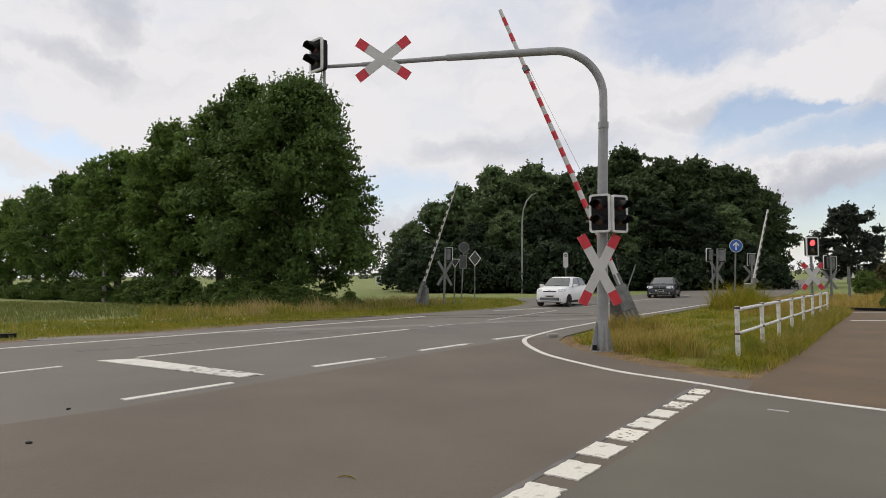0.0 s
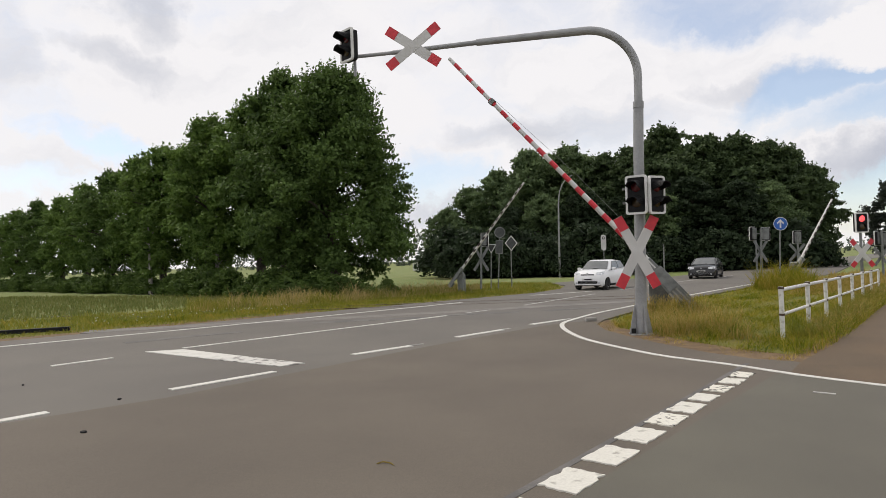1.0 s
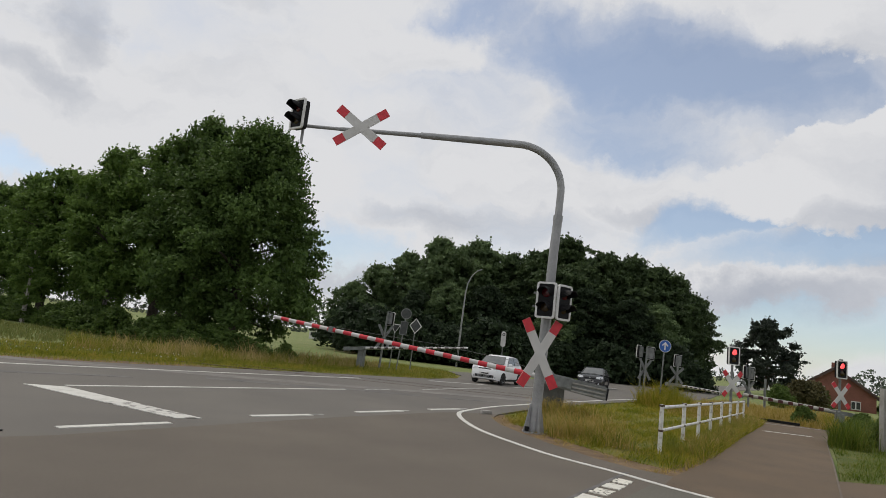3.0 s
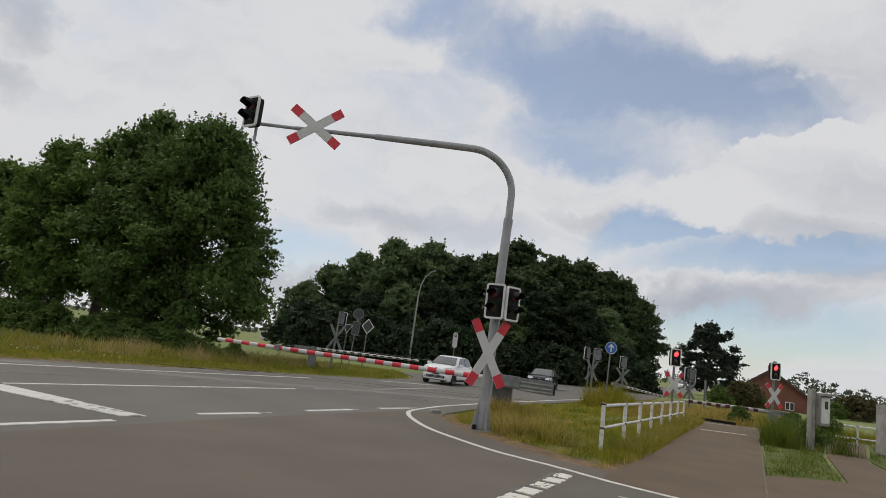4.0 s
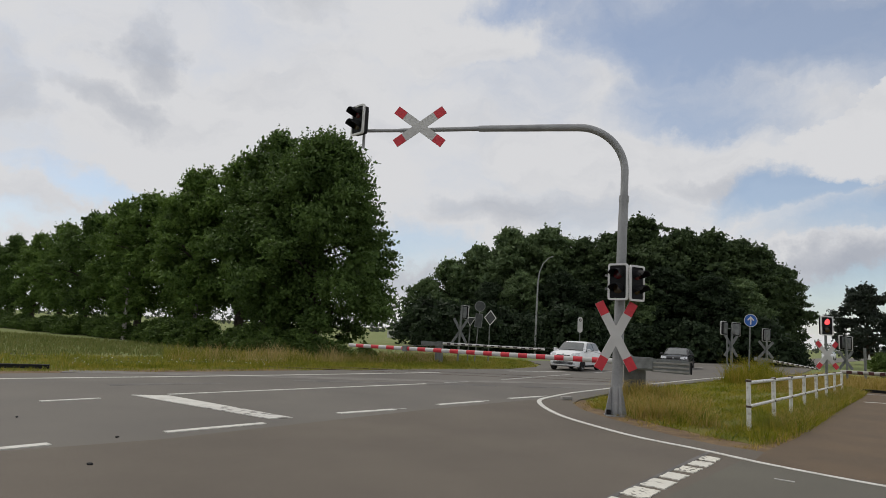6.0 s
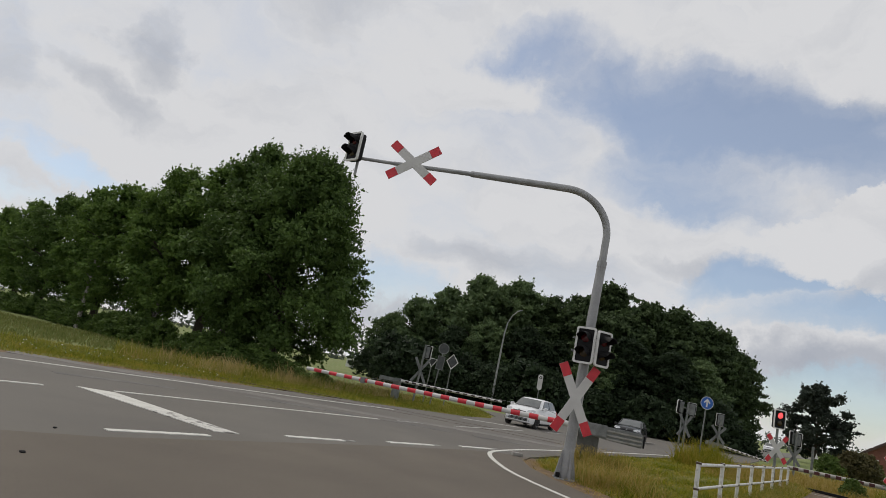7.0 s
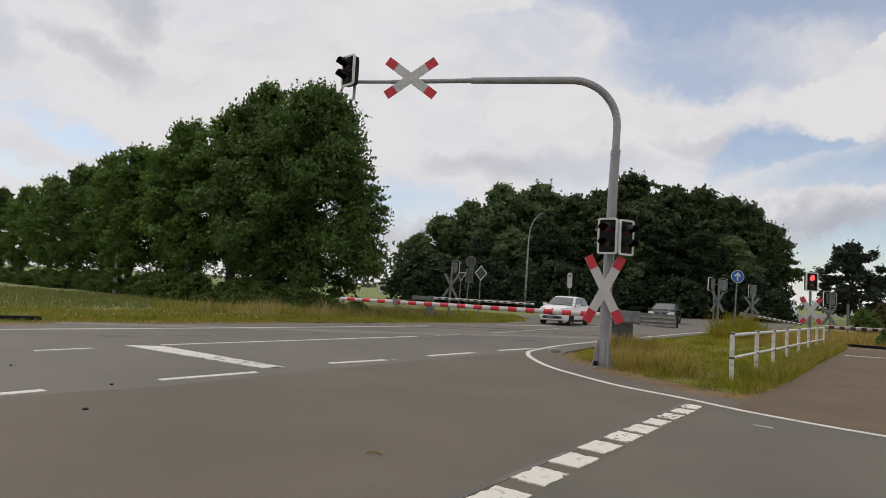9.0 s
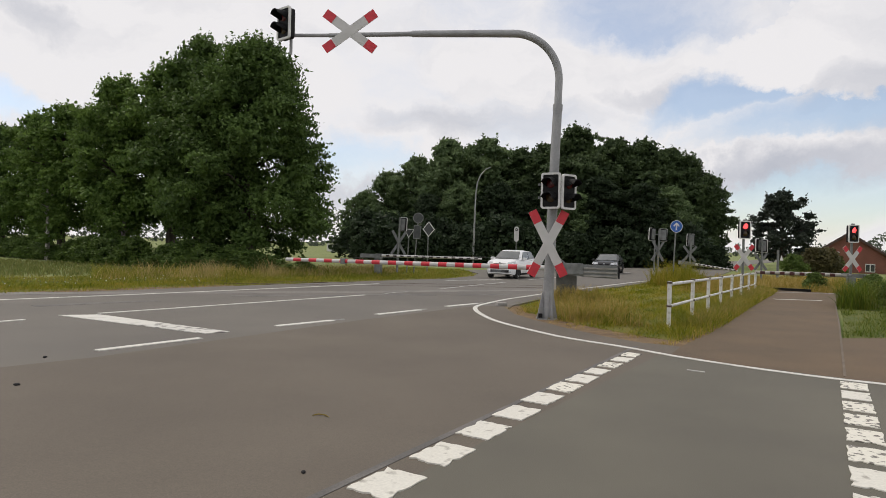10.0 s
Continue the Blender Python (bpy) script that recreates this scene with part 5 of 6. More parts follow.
def tree_meshes(seed, h, width, profile, lobes, leaves, size, mat, bark, lobe_r=(0.26, 0.42), sprays=0.12):
    """Trunk and crown meshes of one broadleaved tree, foot at the origin: boughs carry leafy lobes,
    lobes carry clumps of leaves. profile: pairs of height and crown radius, as shares of h and of half the width."""
    rng = np.random.default_rng(seed)
    hs, rs = np.array(profile).T
    centres, radii = [], []
    for k in range(lobes):
        zz = hs[0] + (hs[-1] - hs[0]) * ((k + rng.uniform(0.1, 0.9)) / lobes) ** 0.9
        reach = np.interp(zz, hs, rs) * width / 2
        r = rng.uniform(*lobe_r) * width / 2 * (0.7 + 0.3 * reach / (width / 2))
        a = k * 2.39996 + rng.uniform(-0.5, 0.5)
        out = max(reach * rng.uniform(0.8, 1.14) - r, 0.0) * (rng.uniform(0.0, 0.6) if k % 4 == 3 else 1.0)
        centres.append((math.cos(a) * out, math.sin(a) * out, min(max(zz * h, r * 0.55 + 0.15), h - r * 0.72)))
        radii.append(r)
    c, r = np.array(centres), np.array(radii)
    # clumps on the lobes' shells, denser on top; those buried in another lobe are left out
    m = max(250, leaves // 30)
    k = rng.choice(lobes, m * 3, p=r**2 / (r**2).sum())
    d = rng.normal(size=(m * 3, 3)) + (0, 0, 0.25)
    d /= np.linalg.norm(d, axis=1)[:, None]
    lumps = 1 + 0.2 * np.sin(d[:, 0] * 5 + k) * np.cos(d[:, 1] * 6 + 2 * k) + rng.uniform(-0.25, 0.15, m * 3)
    q = c[k] + d * (r[k] * lumps)[:, None] * (1, 1, 0.72)
    deep = np.zeros(len(q), int)
    for j in range(lobes):
        deep += (np.linalg.norm((q - c[j]) / (1, 1, 0.72), axis=1) < r[j] * 0.82)
    keep = np.where((deep == 0) | (rng.uniform(size=len(q)) < 0.08))[0][:m]
    q, d, k = q[keep], d[keep], k[keep]
    per = max(4, leaves // len(q))
    e = rng.normal(size=(len(q) * per, 3))
    spread = np.repeat((0.12 * r[k] + 0.12) * rng.uniform(0.6, 1.35, len(q)), per)[:, None]
    p = np.repeat(q, per, 0) + e * spread * (0.85, 0.85, 0.42)
    shell = leaf_quads(rng, p, np.repeat(d, per, 0), size)
    # loose sprays beyond the outline
    tips = q[rng.uniform(size=len(q)) < sprays]
    axis = np.array((0, 0, h * 0.5))
    away = tips - axis
    away /= np.linalg.norm(away, axis=1)[:, None] + 1e-9
    step = np.tile(np.linspace(0.0, 1, 9), len(tips))[:, None]
    twig = np.repeat(tips, 9, 0) + np.repeat(away * rng.uniform(0.3, 0.9, len(tips))[:, None] * min(width / 9, 1.0), 9, 0) * step + rng.normal(0, 0.05 + size * 0.35, (len(tips) * 9, 3)) * (1.15 - step)
    loose = leaf_quads(rng, twig, np.repeat(away, 9, 0), size * 0.9)
    # large shaded leaves inside the lobes close the crown
    n_in = leaves // 16
    kk = rng.integers(0, lobes, n_in)
    di = rng.normal(size=(n_in, 3))
    di /= np.linalg.norm(di, axis=1)[:, None]
    core = leaf_quads(rng, c[kk] + di * (r[kk] * rng.uniform(0.2, 0.72, n_in))[:, None], di, size * 2.2)
    corners = np.vstack([shell, loose, core])
    corners[:, 2] = np.maximum(corners[:, 2], 0.08)
    crown = quick_mesh("crown", corners, 4, mat)
    bm = bmesh.new()
    lean = rng.uniform(-0.3, 0.3, 2)
    r0 = 0.019 * h + 0.05
    tube(bm, [(0, 0, -0.1), (lean[0] * 0.2, lean[1] * 0.2, h * 0.2), (lean[0] * 0.6, lean[1] * 0.6, h * 0.45), (lean[0], lean[1], h * 0.85)], [r0 * 1.3, r0 * 0.9, r0 * 0.62, r0 * 0.12], 9)
    for j in range(0, lobes, 2):
        z = max(min(c[j][2] - 0.35 * math.hypot(c[j][0], c[j][1]), h * 0.7), h * 0.12)
        a, b = Vector((lean[0] * z / h, lean[1] * z / h, z)), Vector(c[j])
        tube(bm, [a, a.lerp(b, 0.5) + Vector((0, 0, 0.2)), b], [r0 * 0.4, r0 * 0.24, r0 * 0.06], 6)
    return mesh_of("trunk", bm, bark, True), crown


OAK = ((0.10, 0.70), (0.20, 0.98), (0.34, 1.0), (0.52, 0.95), (0.70, 0.82), (0.84, 0.64), (0.94, 0.42), (1.0, 0.18))
ROW = ((0.20, 0.55), (0.30, 0.85), (0.50, 1.0), (0.68, 0.92), (0.84, 0.66), (0.94, 0.38), (1.0, 0.12))
WOOD = ((0.02, 0.85), (0.15, 1.0), (0.45, 1.0), (0.65, 0.92), (0.82, 0.70), (0.93, 0.42), (1.0, 0.15))
BUSH = ((0.05, 0.8), (0.3, 1.0), (0.6, 0.85), (0.85, 0.5), (1.0, 0.2))


def plant(meshes, x, y, scale, turn, label, name="tree", category="tree", group=""):
    t = thing(name, pose(x, y, -0.06, 0, 0, turn), label, category, group)
    t.scale = (scale, scale, scale) if isinstance(scale, (int, float)) else scale
    for n_, me in zip(("trunk", "crown"), meshes):
        ob = new(n_, me)
        ob.parent = t
    return t


def build_trees():
    big = tree_meshes(3, 13.1, 9.3, OAK, 62, 66000, 0.15, LEAF_OAK, BARK, (0.18, 0.33), 0.8)
    row = [tree_meshes(s, 13.6, 7.6, ROW, 34, 22000, 0.18, LEAF_ASH if s % 2 else LEAF_OAK, BARK, (0.2, 0.36), 0.8) for s in (11, 12, 13)]
    birch = tree_meshes(21, 11, 4.6, ROW, 22, 8000, 0.2, LEAF_ASH, BIRCH, (0.24, 0.4), 0.25)
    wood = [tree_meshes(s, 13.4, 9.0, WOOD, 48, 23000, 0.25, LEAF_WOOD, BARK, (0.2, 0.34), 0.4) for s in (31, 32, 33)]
    # the same wood trees again in the shaded leaf colour
    wood_shaded = [tree_meshes(s, 13.4, 9.0, WOOD, 48, 23000, 0.25, LEAF_WOOD_SHADED, BARK, (0.2, 0.34), 0.5) for s in (37, 38)]
    low = tree_meshes(35, 13.4, 9.4, WOOD, 40, 18000, 0.26, LEAF_SHADED, BARK, (0.24, 0.36), 0.2)
    edge = tree_meshes(36, 13.4, 8.6, ROW, 40, 20000, 0.25, LEAF_WOOD_SHADED, BARK, (0.2, 0.34), 0.4)
    shade = [tree_meshes(s, 2.0, 2.9, BUSH, 14, 2600, 0.15, LEAF_SHADED, BARK, (0.3, 0.5)) for s in (55, 56)]
    deep = tree_meshes(34, 13.9, 9.6, WOOD, 30, 9000, 0.36, LEAF_SHADED, BARK)
    lone = tree_meshes(44, 10.6, 9.0, OAK, 44, 15000, 0.26, LEAF_LONE, BARK, (0.15, 0.28), 0.5)
    bush = [tree_meshes(s, 2.0, 2.8, BUSH, 16, 3400, 0.13, LEAF_BUSH, BARK, (0.28, 0.46), 0.4) for s in (51, 52)]
    hedge = [tree_meshes(s, 2.0, 2.9, BUSH, 16, 3200, 0.14, LEAF_HEDGE, BARK, (0.28, 0.46), 0.3) for s in (53, 54)]
    copper = tree_meshes(61, 2.6, 3.6, BUSH, 16, 2900, 0.18, LEAF_RED, BARK, (0.28, 0.46), 0.3)
    plant(big, -11.3, 37.0, 1.0, 20, "large dense green oak at the end of a tree row")
    rows = [(-15.2, 39.5, 1.02, 1), (-18.0, 42.0, 0.98, 2), (-21.8, 43.0, 0.91, 0), (-24.5, 46.5, 0.92, 1), (-28.0, 46.5, 0.83, 2), (-32, 49.5, 0.81, 0), (-35.5, 51, 0.75, 1), (-40, 54, 0.72, 2),
            (-45, 57, 0.67, 0), (-50, 60, 0.67, 1), (-56, 64, 0.65, 2), (-62, 67, 0.65, 0), (-70, 72, 0.65, 1)]
    for x, y, s, k in rows:
        plant(row[k], x, y, s, 97 * k + x * 13, "green broadleaved tree in a roadside row", group="trees of the field row")
    for x, y, s in ((-20.3, 40.2, 0.62), (-26.5, 42.5, 0.55)):
        plant(birch, x, y, s, x * 31, "slim young birch with pale bark", group="young birches")
    # wood beyond the crossing; shade put into the leaf colour towards the right
    rng = np.random.default_rng(8)
    line = [(-9.6, 74, 0.56), (-6.4, 73, 0.74), (-3.0, 72, 0.86), (0.5, 71, 1.0), (4.6, 72, 1.03), (8.6, 73, 0.95), (11.5, 70, 0.98), (14.8, 71, 1.12), (18.5, 70, 1.03), (22.0, 71, 1.02), (25.2, 71, 0.98), (27.6, 72, 0.92), (30.4, 74, 0.80)]
    for i, (x, y, s) in enumerate(line):
        plant(wood[i % 3] if i < 5 else wood_shaded[i % 2] if i < 11 else edge, x, y, s, i * 67, "dark green tree at the edge of a dense wood", group="trees of the wood")
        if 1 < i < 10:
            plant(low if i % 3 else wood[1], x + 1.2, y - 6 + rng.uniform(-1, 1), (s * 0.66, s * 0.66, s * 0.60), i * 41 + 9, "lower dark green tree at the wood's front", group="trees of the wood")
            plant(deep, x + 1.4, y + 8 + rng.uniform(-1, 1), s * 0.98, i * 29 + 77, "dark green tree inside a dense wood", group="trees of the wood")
        # undergrowth with shade in its leaf colour fills the dark below the crowns
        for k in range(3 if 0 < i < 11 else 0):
            plant(shade[k % 2], x + k * 1.25 - 1.2, y - 7.0 + rng.uniform(-3, 2), rng.uniform(0.8, 2.4), i * 41 + 9 + k, "dark undergrowth bush at the wood's edge, shade in its colour", "bush", "bush", "undergrowth of the wood")
    # more shade-coloured bushes darken the wood's foot beyond the verge
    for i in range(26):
        plant(shade[i % 2], -6.6 + i * 0.62 + rng.uniform(-0.3, 0.3), 60.5 - i * 0.12 + rng.uniform(-2.5, 2.5), rng.uniform(0.7, 2.2), i * 53, "dark undergrowth bush at the wood's edge, shade in its colour", "bush", "bush", "undergrowth of the wood")
    plant(lone, 48.0, 90, 1.0, 0, "lone dark green tree beyond the crossing")
    # bushes along the field row and near the path
    for i, (x, y) in enumerate(stretch([(-8.8, 32.8), (-12.5, 33.0), (-17, 36.0), (-25, 42.0), (-37, 49.5), (-50, 58), (-62, 65)], 66)):
        plant(hedge[i % 2], x + rng.uniform(-0.4, 0.4), y + rng.uniform(-0.7, 0.7), (rng.uniform(0.5, 1.0), rng.uniform(0.6, 1.0), rng.uniform(0.28, 0.85)), i * 57, "low green bush under the tree row", "bush", "bush", "bushes under the tree row")
    for x, y, s in ((17.4, 29.6, 0.42), (16.9, 25.0, 0.42), (15.2, 21.6, 0.4), (17.4, 23.9, 0.6), (18.2, 26.8, 0.45), (-7.2, 32.9, 0.42)):
        plant(bush[int(x * 10) % 2], x, y, s, x * 77, "shaggy green bush in the roadside grass", "bush", "bush", "bushes in the roadside grass")
    for x, y, s in ((26.5, 48, 0.8), (29.0, 49, 0.85), (31.5, 52, 0.85), (34.0, 55, 0.8), (43, 57, 0.75), (45.5, 58, 0.9), (48, 59, 0.8), (51, 61, 0.9), (56, 62, 0.9), (61, 62, 0.9), (37.5, 60, 0.5), (44.5, 62, 0.5)):
        plant(copper if x in (29.0, 31.5, 45.5, 48) else bush[int(x) % 2], x, y, s, x * 31, "garden shrub near the brick house", "bush", "bush", "garden shrubs")
    # far woods along the horizon
    r2 = np.random.default_rng(77)
    cs, rs = [], []
    for a in np.radians(np.arange(-62, 62, 0.42)):
        dist = 330 + 60 * math.sin(a * 7) + r2.uniform(-20, 20)
        hh = (12.5 if a < -0.16 else 5.5) + 2 * math.sin(a * 23) + r2.uniform(-1.5, 2)
        for z in np.arange(1.2, max(hh, 3), 1.9):
            cs.append((math.sin(a) * dist + r2.uniform(-2, 2), math.cos(a) * dist, z))
            rs.append(r2.uniform(1.2, 2.3))
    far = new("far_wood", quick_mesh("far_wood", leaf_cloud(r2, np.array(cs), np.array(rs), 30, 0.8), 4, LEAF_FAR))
    tagged(far, "distant dark line of woods on the horizon", "woods", kind="stuff")


build_trees()


# ---------------------------------------------------------------- grass
def blades(rng, x, y, h, lean, width):
    n = len(x)
    a = rng.uniform(0, math.tau, n)
    b = rng.uniform(0, math.tau, n)
    bend = lean * h * rng.uniform(0.2, 1.0, n)
    foot = np.stack([x, y, np.full(n, -0.06)], 1)
    side = np.stack([np.cos(a), np.sin(a), np.zeros(n)], 1) * (width * rng.uniform(0.6, 1.4, n))[:, None]
    out = np.stack([np.cos(b) * bend, np.sin(b) * bend, h], 1)
    mid = np.stack([np.cos(b) * bend * 0.3, np.sin(b) * bend * 0.3, h * 0.62], 1)
    return [foot - side, foot + mid - side * 0.75, foot + out - side * 0.15], [foot + side, foot + mid + side * 0.75, foot + out + side * 0.15]


def grow(name, poly, count, height, mat, seed, label, lean=0.6, width=0.008, patch=0.6, power=1.0, fade=None, clump=0.0):
    rng = np.random.default_rng(seed)
    p = np.array(poly)
    x, y = rng.uniform(p[:, 0].min(), p[:, 0].max(), count * 3), rng.uniform(p[:, 1].min(), p[:, 1].max(), count * 3)
    lift = np.ones(len(x))
    if clump:
        # tufts: blades gather round scattered roots, each tuft with its own height
        roots = max(8, count // 45)
        rx, ry = rng.uniform(p[:, 0].min(), p[:, 0].max(), roots * 3), rng.uniform(p[:, 1].min(), p[:, 1].max(), roots * 3)
        tall = rng.uniform(0.25, 1.15, roots * 3)
        k = rng.integers(0, roots * 3, len(x))
        loose = rng.uniform(0, 1, len(x)) < 0.25
        x = np.where(loose, x, rx[k] + rng.normal(0, clump, len(x)))
        y = np.where(loose, y, ry[k] + rng.normal(0, clump, len(x)))
        lift = np.where(loose, 0.45, tall[k])
    ok = inside(x, y, poly) & ~inside(x, y, road_outline) & ~inside(x, y, path_outline)
    if fade:
        ok &= rng.uniform(0, 1, len(x)) < np.clip((x - fade[0]) / (fade[1] - fade[0]), 0.0, 1)
    x, y, lift = x[ok][:count], y[ok][:count], lift[ok][:count]
    wave = 0.5 + 0.25 * np.sin(x * 1.7 + seed) * np.cos(y * 1.3) + 0.25 * np.sin(x * 4.1 - y * 3.3 + seed)
    h = (height[0] + (height[1] - height[0]) * rng.uniform(0, 1, len(x)) ** power) * (1 - patch + patch * wave * 1.4) * lift
    ob = new(name, strip_mesh(name, *blades(rng, x, y, h, lean, width), mat))
    return tagged(ob, label, "grass", kind="stuff")


def arches(tufts, mat, seed, name, label, tall=0.9):
    """Long blades that rise from a tuft and droop over, five cross-cuts each."""
    rng = np.random.default_rng(seed)
    foot = np.vstack([np.stack([rng.normal(x, r * 0.45, n), rng.normal(y, r * 0.45, n), np.full(n, -0.06)], 1) for x, y, r, n in tufts])
    ok = ~inside(foot[:, 0], foot[:, 1], road_outline) & ~inside(foot[:, 0], foot[:, 1], path_outline)
    foot = foot[ok]
    n = len(foot)
    a = rng.uniform(0, math.tau, n)
    out = np.stack([np.cos(a), np.sin(a), np.zeros(n)], 1)
    h, reach = rng.uniform(0.25, 1.0, n) * tall, rng.uniform(0.2, 1.0, n) * (0.35 + 0.65 * tall)
    side = np.cross(out, (0, 0, 1)) * rng.uniform(0.004, 0.009, n)[:, None]
    left, right = [], []
    for s in (0.0, 0.3, 0.6, 0.85, 1.0):
        p = foot + out * (reach * s * s)[:, None]
        p[:, 2] += h * (1.55 * s - 0.75 * s**2.4)
        w = side * (1.0 - 0.85 * s)
        left.append(p - w)
        right.append(p + w)
    return tagged(new(name, strip_mesh(name, left, right, mat)), label, "grass", kind="stuff")


def build_grass():
    island = [(2.1, 17.4), (2.1, 15.9), (2.6, 15.2), (2.9, 13.9), (3.7, 12.2), (4.3, 11.5), (6.3, 14.6), (11.3, 22.3), (15.6, 29.2), (16, 36), (10.5, 32.0), (5.2, 23.9)]
    soil = part("island_soil", slab(bmesh.new(), [(1.76, 16.9), (1.8, 15.6), (2.1, 14.5), (2.55, 13.2), (3.1, 12.0), (3.6, 11.3), (4.15, 10.95), (5.3, 12.6), (7.0, 15.3), (6.4, 15.6), (4.6, 12.9), (3.9, 12.9), (3.3, 14.2), (2.9, 15.6), (2.9, 17.5), (2.1, 17.95)], -0.05, -0.004), EARTH)
    tagged(soil, "dry brown soil at the island's rim", "soil", kind="structure")
    grow("island_grass", island, 90000, (0.10, 0.29), LUSH, 1, "green unmown grass on the traffic island", 1.6, 0.008, 0.75, power=1.5, clump=0.3)
    grow("rim_tufts", [(1.75, 17.2), (1.7, 15.6), (2.05, 14.4), (2.5, 13.2), (3.6, 11.2), (4.2, 11.0), (5.4, 12.8), (4.3, 12.8), (3.0, 15.5), (2.6, 17.5)], 5200, (0.07, 0.2), GRASS_DRY, 21, "sparse dry tufts on the island rim", 1.3, 0.007, 0.7, power=1.5, clump=0.1)
    grow("island_straw", [(2.7, 15.4), (3.0, 14.0), (3.9, 13.6), (4.6, 15.5), (4.6, 18.5), (3.2, 17.8)], 1300, (0.25, 0.75), GRASS_DRY, 2, "tall dry grass round the mast and barrier", 1.3, 0.007, 0.5, clump=0.14)
    grow("rail_straw", [(5.0, 12.9), (5.5, 12.7), (12.4, 23.4), (15.4, 29.2), (13.2, 29.2), (9.8, 22.8)], 1900, (0.15, 0.6), GRASS_DRY, 3, "straw-coloured grass along the guard rail", 1.5, 0.007, 0.6, clump=0.16)
    grow("rail_grass", [(4.2, 11.4), (5.4, 12.6), (12.4, 23.4), (11.4, 24.0), (4.4, 13.4)], 16000, (0.13, 0.40), LUSH, 4, "rank green grass along the guard rail", 1.5, 0.006, 0.6, clump=0.2)
    grow("corner_straw", [(9.6, 29.6), (11.0, 27.6), (12.6, 30.5), (14.4, 37.2), (10.8, 32.5)], 8000, (0.3, 1.3), GRASS, 5, "tall rank weeds behind the guard rail", 0.8, 0.009, 0.5, clump=0.3)
    tufts = [(3.0, 15.3, 0.3, 40), (3.5, 14.8, 0.4, 60), (4.0, 15.0, 0.45, 55), (4.4, 15.9, 0.5, 45), (3.5, 16.4, 0.4, 45), (3.8, 18.6, 0.5, 70), (4.4, 19.3, 0.5, 80), (4.1, 13.7, 0.4, 35), (2.9, 14.4, 0.3, 25), (4.9, 17.5, 0.5, 40), (4.0, 19.9, 0.4, 60), (3.5, 19.2, 0.35, 120), (4.0, 19.0, 0.35, 140), (4.6, 18.9, 0.4, 110)]
    arches([(x, y, r, int(n * 1.3)) for x, y, r, n in tufts], GRASS_DRY, 31, "arching_straw", "arching dry grass tufts behind the mast", 0.8)
    arches([(x + 0.1, y + 0.1, r * 1.3, n * 2) for x, y, r, n in tufts], VERGE, 32, "arching_grass", "arching green grass tufts behind the mast", 0.6)
    r3 = np.random.default_rng(5)
    line = [(5.35 + 0.53 * s + r3.uniform(-0.25, 0.35), 13.4 + 0.85 * s + r3.uniform(-0.3, 0.3), 0.3, 46) for s in np.arange(0.3, 17, 0.45)]
    arches(line, GRASS_DRY, 33, "rail_tufts", "arching dry tufts along the guard rail", 0.42)
    arches([(x - 0.3, y, r, n * 2) for x, y, r, n in line], VERGE, 34, "rail_green_tufts", "green tufts along the guard rail", 0.42)
    turf = [(2.3, 17.4), (2.2, 16.0), (2.7, 15.2), (3.0, 13.9), (3.8, 12.3), (4.3, 11.7), (6.2, 14.6), (10.9, 22.4), (15.0, 29.0), (14.6, 37.6), (10.7, 32.2), (5.4, 23.9), (3.5, 20.6)]
    tagged(part("island_turf", slab(bmesh.new(), turf, -0.05, 0.002), TURF_BRIGHT), "yellow-green lawn of the traffic island", "lawn", kind="structure")
    lawn = [(8.1, 12.75), (9.95, 13.0), (13.5, 18.5), (19.5, 26.4), (24, 33), (19.5, 30), (15.0, 23.8), (12.35, 19.6), (10.1, 15.9)]
    tagged(part("path_side_lawn", slab(bmesh.new(), lawn, -0.05, -0.015), TURF_GREEN), "yellow-green lawn beside the cycle path", "lawn", kind="structure")
    outer = [(11.8, 12.7), (30, 9.2), (34, 24), (24, 33), (20.8, 25.6), (14.85, 18.2)]
    tagged(part("track_side_lawn", slab(bmesh.new(), outer, -0.05, -0.015), TURF_GREEN), "yellow-green lawn beyond the narrow track", "lawn", kind="structure")
    edge = stretch([(-17.5, 12.2), (-12.95, 17.6), (-10.3, 20.8), (-7.2, 24.6), (-3.9, 28.4), (-0.6, 32.2), (1.0, 35.4), (1.4, 39.0)], 50)
    tagged(part("verge_turf", band(bmesh.new(), edge, 1.35, -0.05, -0.02), TURF_BRIGHT), "yellow-green mown verge along the main road", "verge", kind="structure")
    verge = [(-17.5, 13), (-12.2, 17.2), (-9.6, 20.2), (-6.4, 24.3), (-3.2, 28.0), (0.3, 32.0), (1.8, 35.5), (1.8, 43), (-2, 46), (-6, 40), (-14, 27), (-24, 17)]
    grow("verge_grass", verge, 60000, (0.05, 0.22), VERGE, 6, "green verge grass along the main road", 0.8, 0.010, 0.6, power=1.5)
    straw = [(-13.5, 24.5), (-9.8, 26.9), (-6.7, 30.2), (-3.4, 34.2), (-2.2, 38), (-5, 38.5), (-8.5, 34.5), (-12, 31.8), (-16, 29)]
    grow("corner_grass", [(9.5, 25.5), (12.2, 24.5), (15.2, 31), (14.6, 37), (12.6, 31.5), (10.8, 27.8)], 7000, (0.1, 0.55), GRASS_DRY, 25, "low dry grass behind the guard rail", 0.8, 0.008, 0.6, clump=0.2)
    grow("verge_straw", straw, 9000, (0.25, 0.8), STRAW, 7, "tall straw-coloured grass beyond the verge", 0.9, 0.011, 0.6, clump=0.3, fade=(-15.5, -10.0))
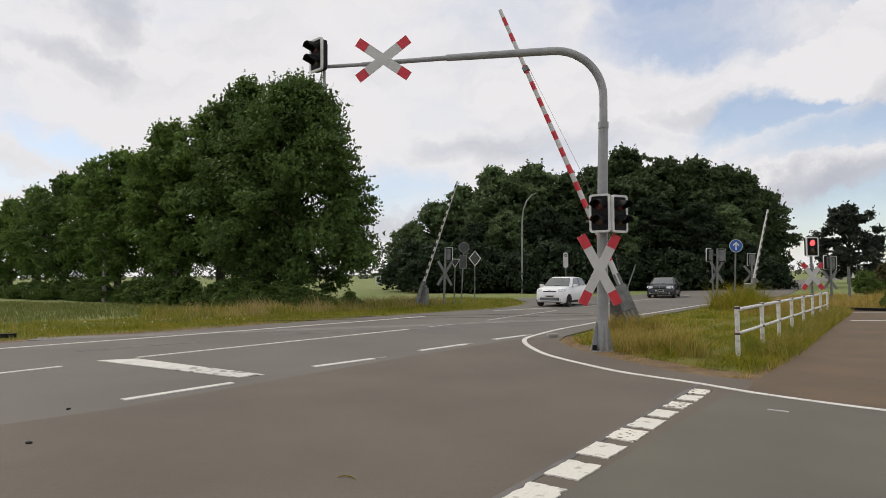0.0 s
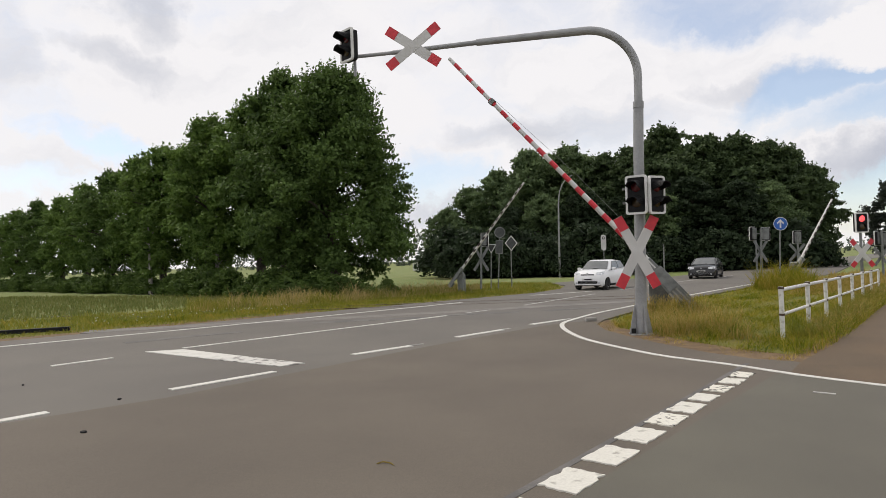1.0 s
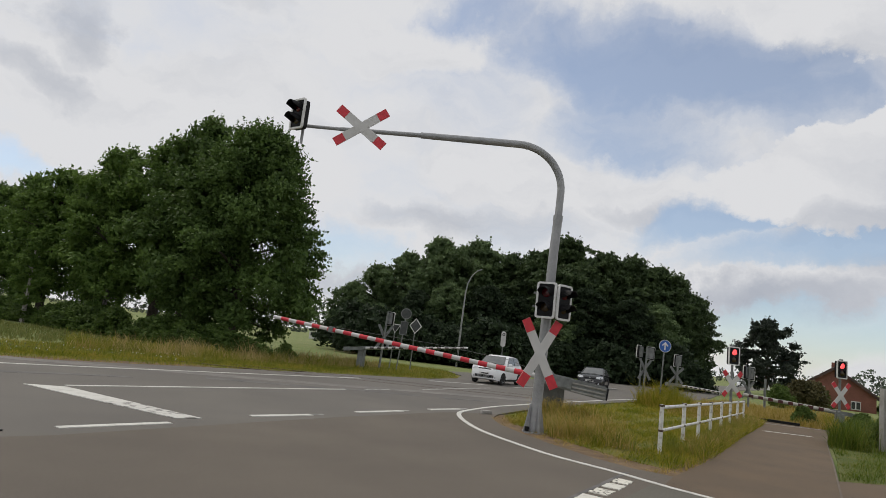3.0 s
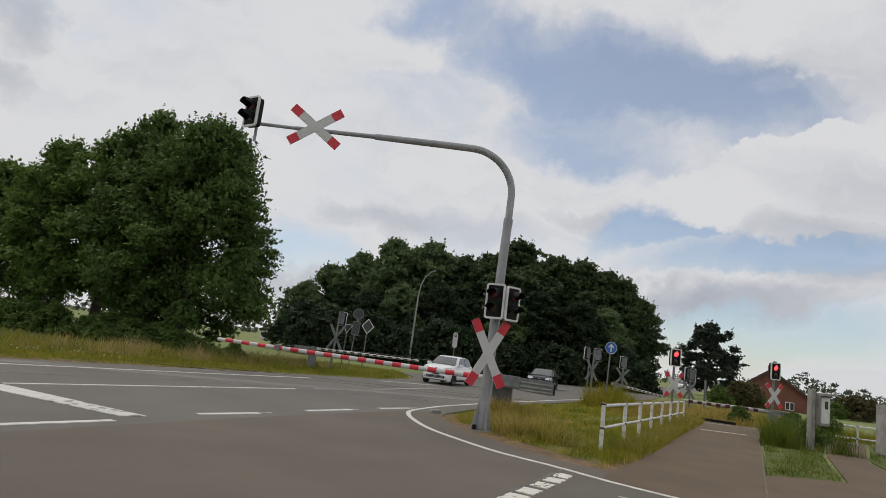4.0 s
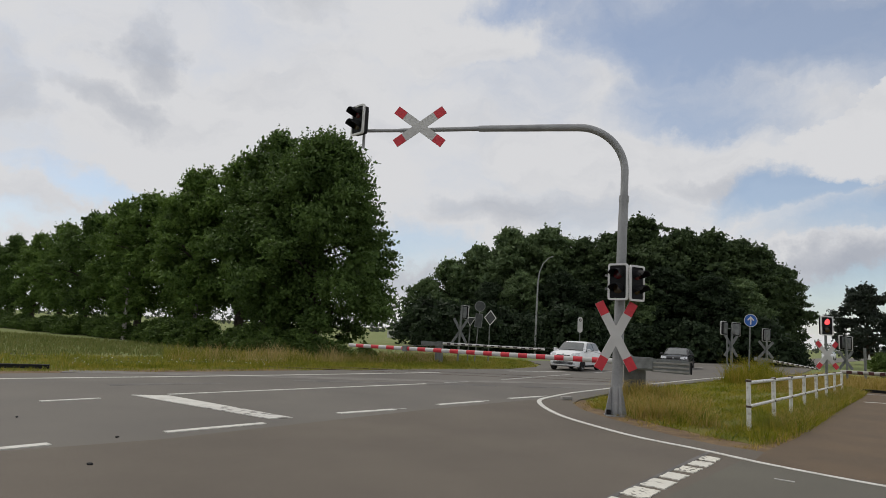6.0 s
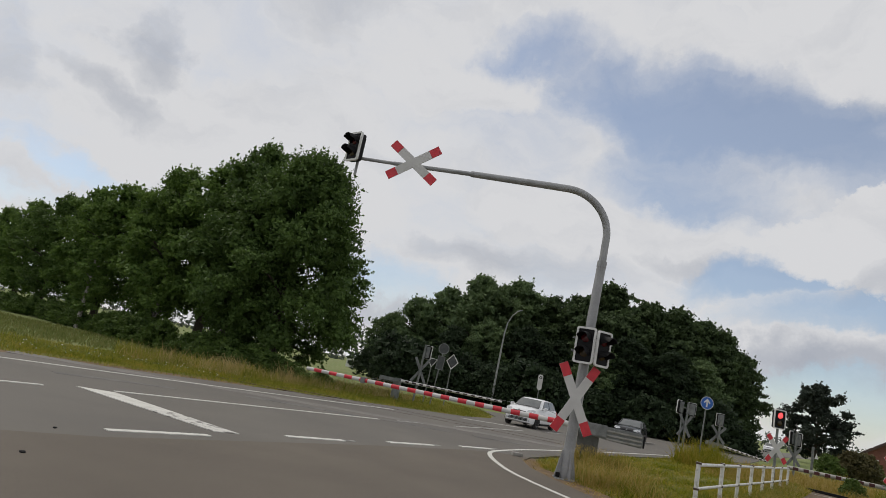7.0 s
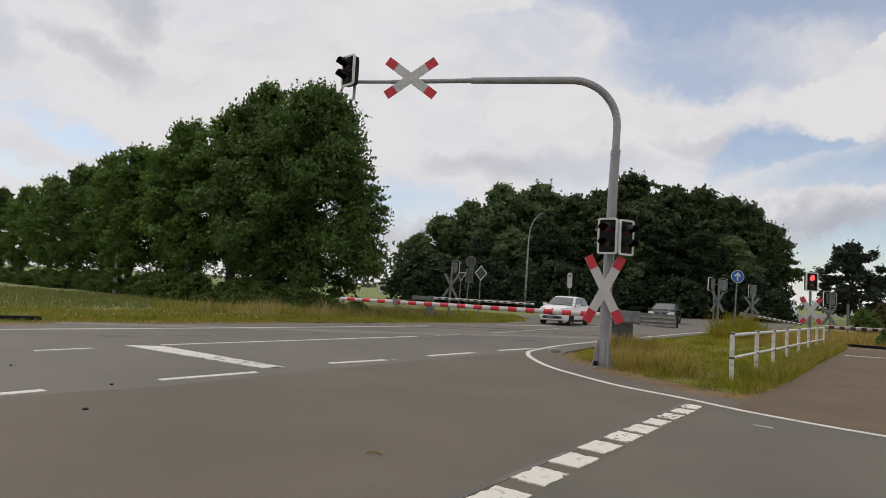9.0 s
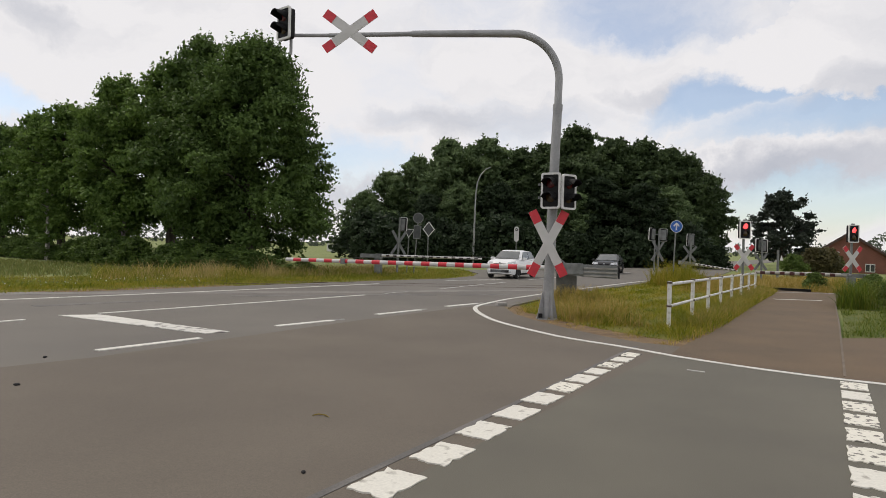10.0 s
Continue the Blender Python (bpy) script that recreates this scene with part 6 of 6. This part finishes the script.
    grow("verge_weeds", straw, 16000, (0.15, 0.6), VERGE, 17, "green weeds among the tall grass", 1.0, 0.011, 0.6, clump=0.35)
    grow("verge_lush", [(-13.2, 18.3), (-10.9, 20.2), (-7.4, 24.4), (-3.6, 28.6), (0.2, 33.0), (1.6, 35.4), (0.2, 36.0), (-3.4, 32.4), (-7.2, 28.2), (-11.0, 24.0), (-14.5, 20.5)], 42000, (0.05, 0.2), LUSH, 18, "bright green strip of grass along the road", 1.2, 0.010, 0.6, power=1.4, clump=0.25)
    field = [(-24, 16), (-9, 35), (-14, 36), (-46, 46), (-60, 30), (-50, 10)]
    grow("field_crop", field, 40000, (0.10, 0.26), CROP, 8, "even green field crop beyond the verge", 0.5, 0.022, 0.3)
    grow("right_grass", lawn, 48000, (0.05, 0.26), GREEN, 9, "short green grass beside the cycle path", 1.3, 0.007, 0.7, power=1.4, clump=0.2)
    grow("outer_grass", outer, 26000, (0.05, 0.26), GREEN, 19, "short green grass beyond the narrow track", 1.3, 0.011, 0.7, power=1.4, clump=0.2)
    arches([(13.0, 19.9, 0.6, 420), (13.6, 20.6, 0.7, 420), (13.2, 21.2, 0.6, 300), (14.9, 19.4, 0.5, 260), (15.8, 23.0, 0.7, 320)], GREEN, 35, "tall_reed_grass", "tall arching green grass beside the wayside box", 1.25)
    grow("right_weeds", [(16.5, 23.5), (19, 26.6), (23, 26), (26, 30), (20, 32), (16.2, 26.5)], 8000, (0.25, 0.8), GRASS, 10, "tall weeds near the wayside boxes", 0.7, 0.009, 0.6, clump=0.25)
    grow("road_side_weeds", [(14.6, 30), (18, 31), (24, 43), (22, 47), (15.4, 38)], 9000, (0.1, 0.45), GRASS_DRY, 12, "dry weeds between road and path", 0.7, 0.016, 0.6, clump=0.3)
    grow("crossing_weeds", [(14.9, 29.2), (17.4, 27.6), (20, 30), (26, 36), (24, 42), (16.5, 33)], 11000, (0.15, 0.7), GRASS_DRY, 22, "dry weeds beyond the end of the path", 0.7, 0.014, 0.6, clump=0.25)
    rng = np.random.default_rng(13)
    n = 60
    s = rng.uniform(0, 1, n)
    x, y = -12.4 + s * 4.6 + rng.normal(0, 0.5, n) - 0.9, 17.8 + s * 5.6 + rng.normal(0, 0.5, n) + 0.6
    keep = ~inside(x, y, road_outline)
    c = np.stack([x, y, rng.uniform(0.12, 0.3, n)], 1)[keep]
    ob = new("white_flowers", quick_mesh("white_flowers", leaf_cloud(rng, c, np.full(len(c), 0.02), 2, 0.035), 4, FLOWER))
    tagged(ob, "small white meadow flowers in the verge", "flowers", kind="stuff")


build_grass()


# ---------------------------------------------------------------- movement
def motions():
    for boom, pivot, rows in BOOMS:
        walk(boom, [(t, pose(0, 0, pivot, 0, -a, 0)) for t, a in rows])
    walk(CARS[2], [(t, pose(x, y, 0.0, 0, 0, -yaw)) for t, x, y, yaw in ((0, 76, 150, 33), (3, 68.5, 138, 33), (4.5, 63.5, 129.5, 33), (8, 46.6, 102, 32), (9, 41.2, 92.8, 31), (10, 36.2, 84.0, 30))])


motions()
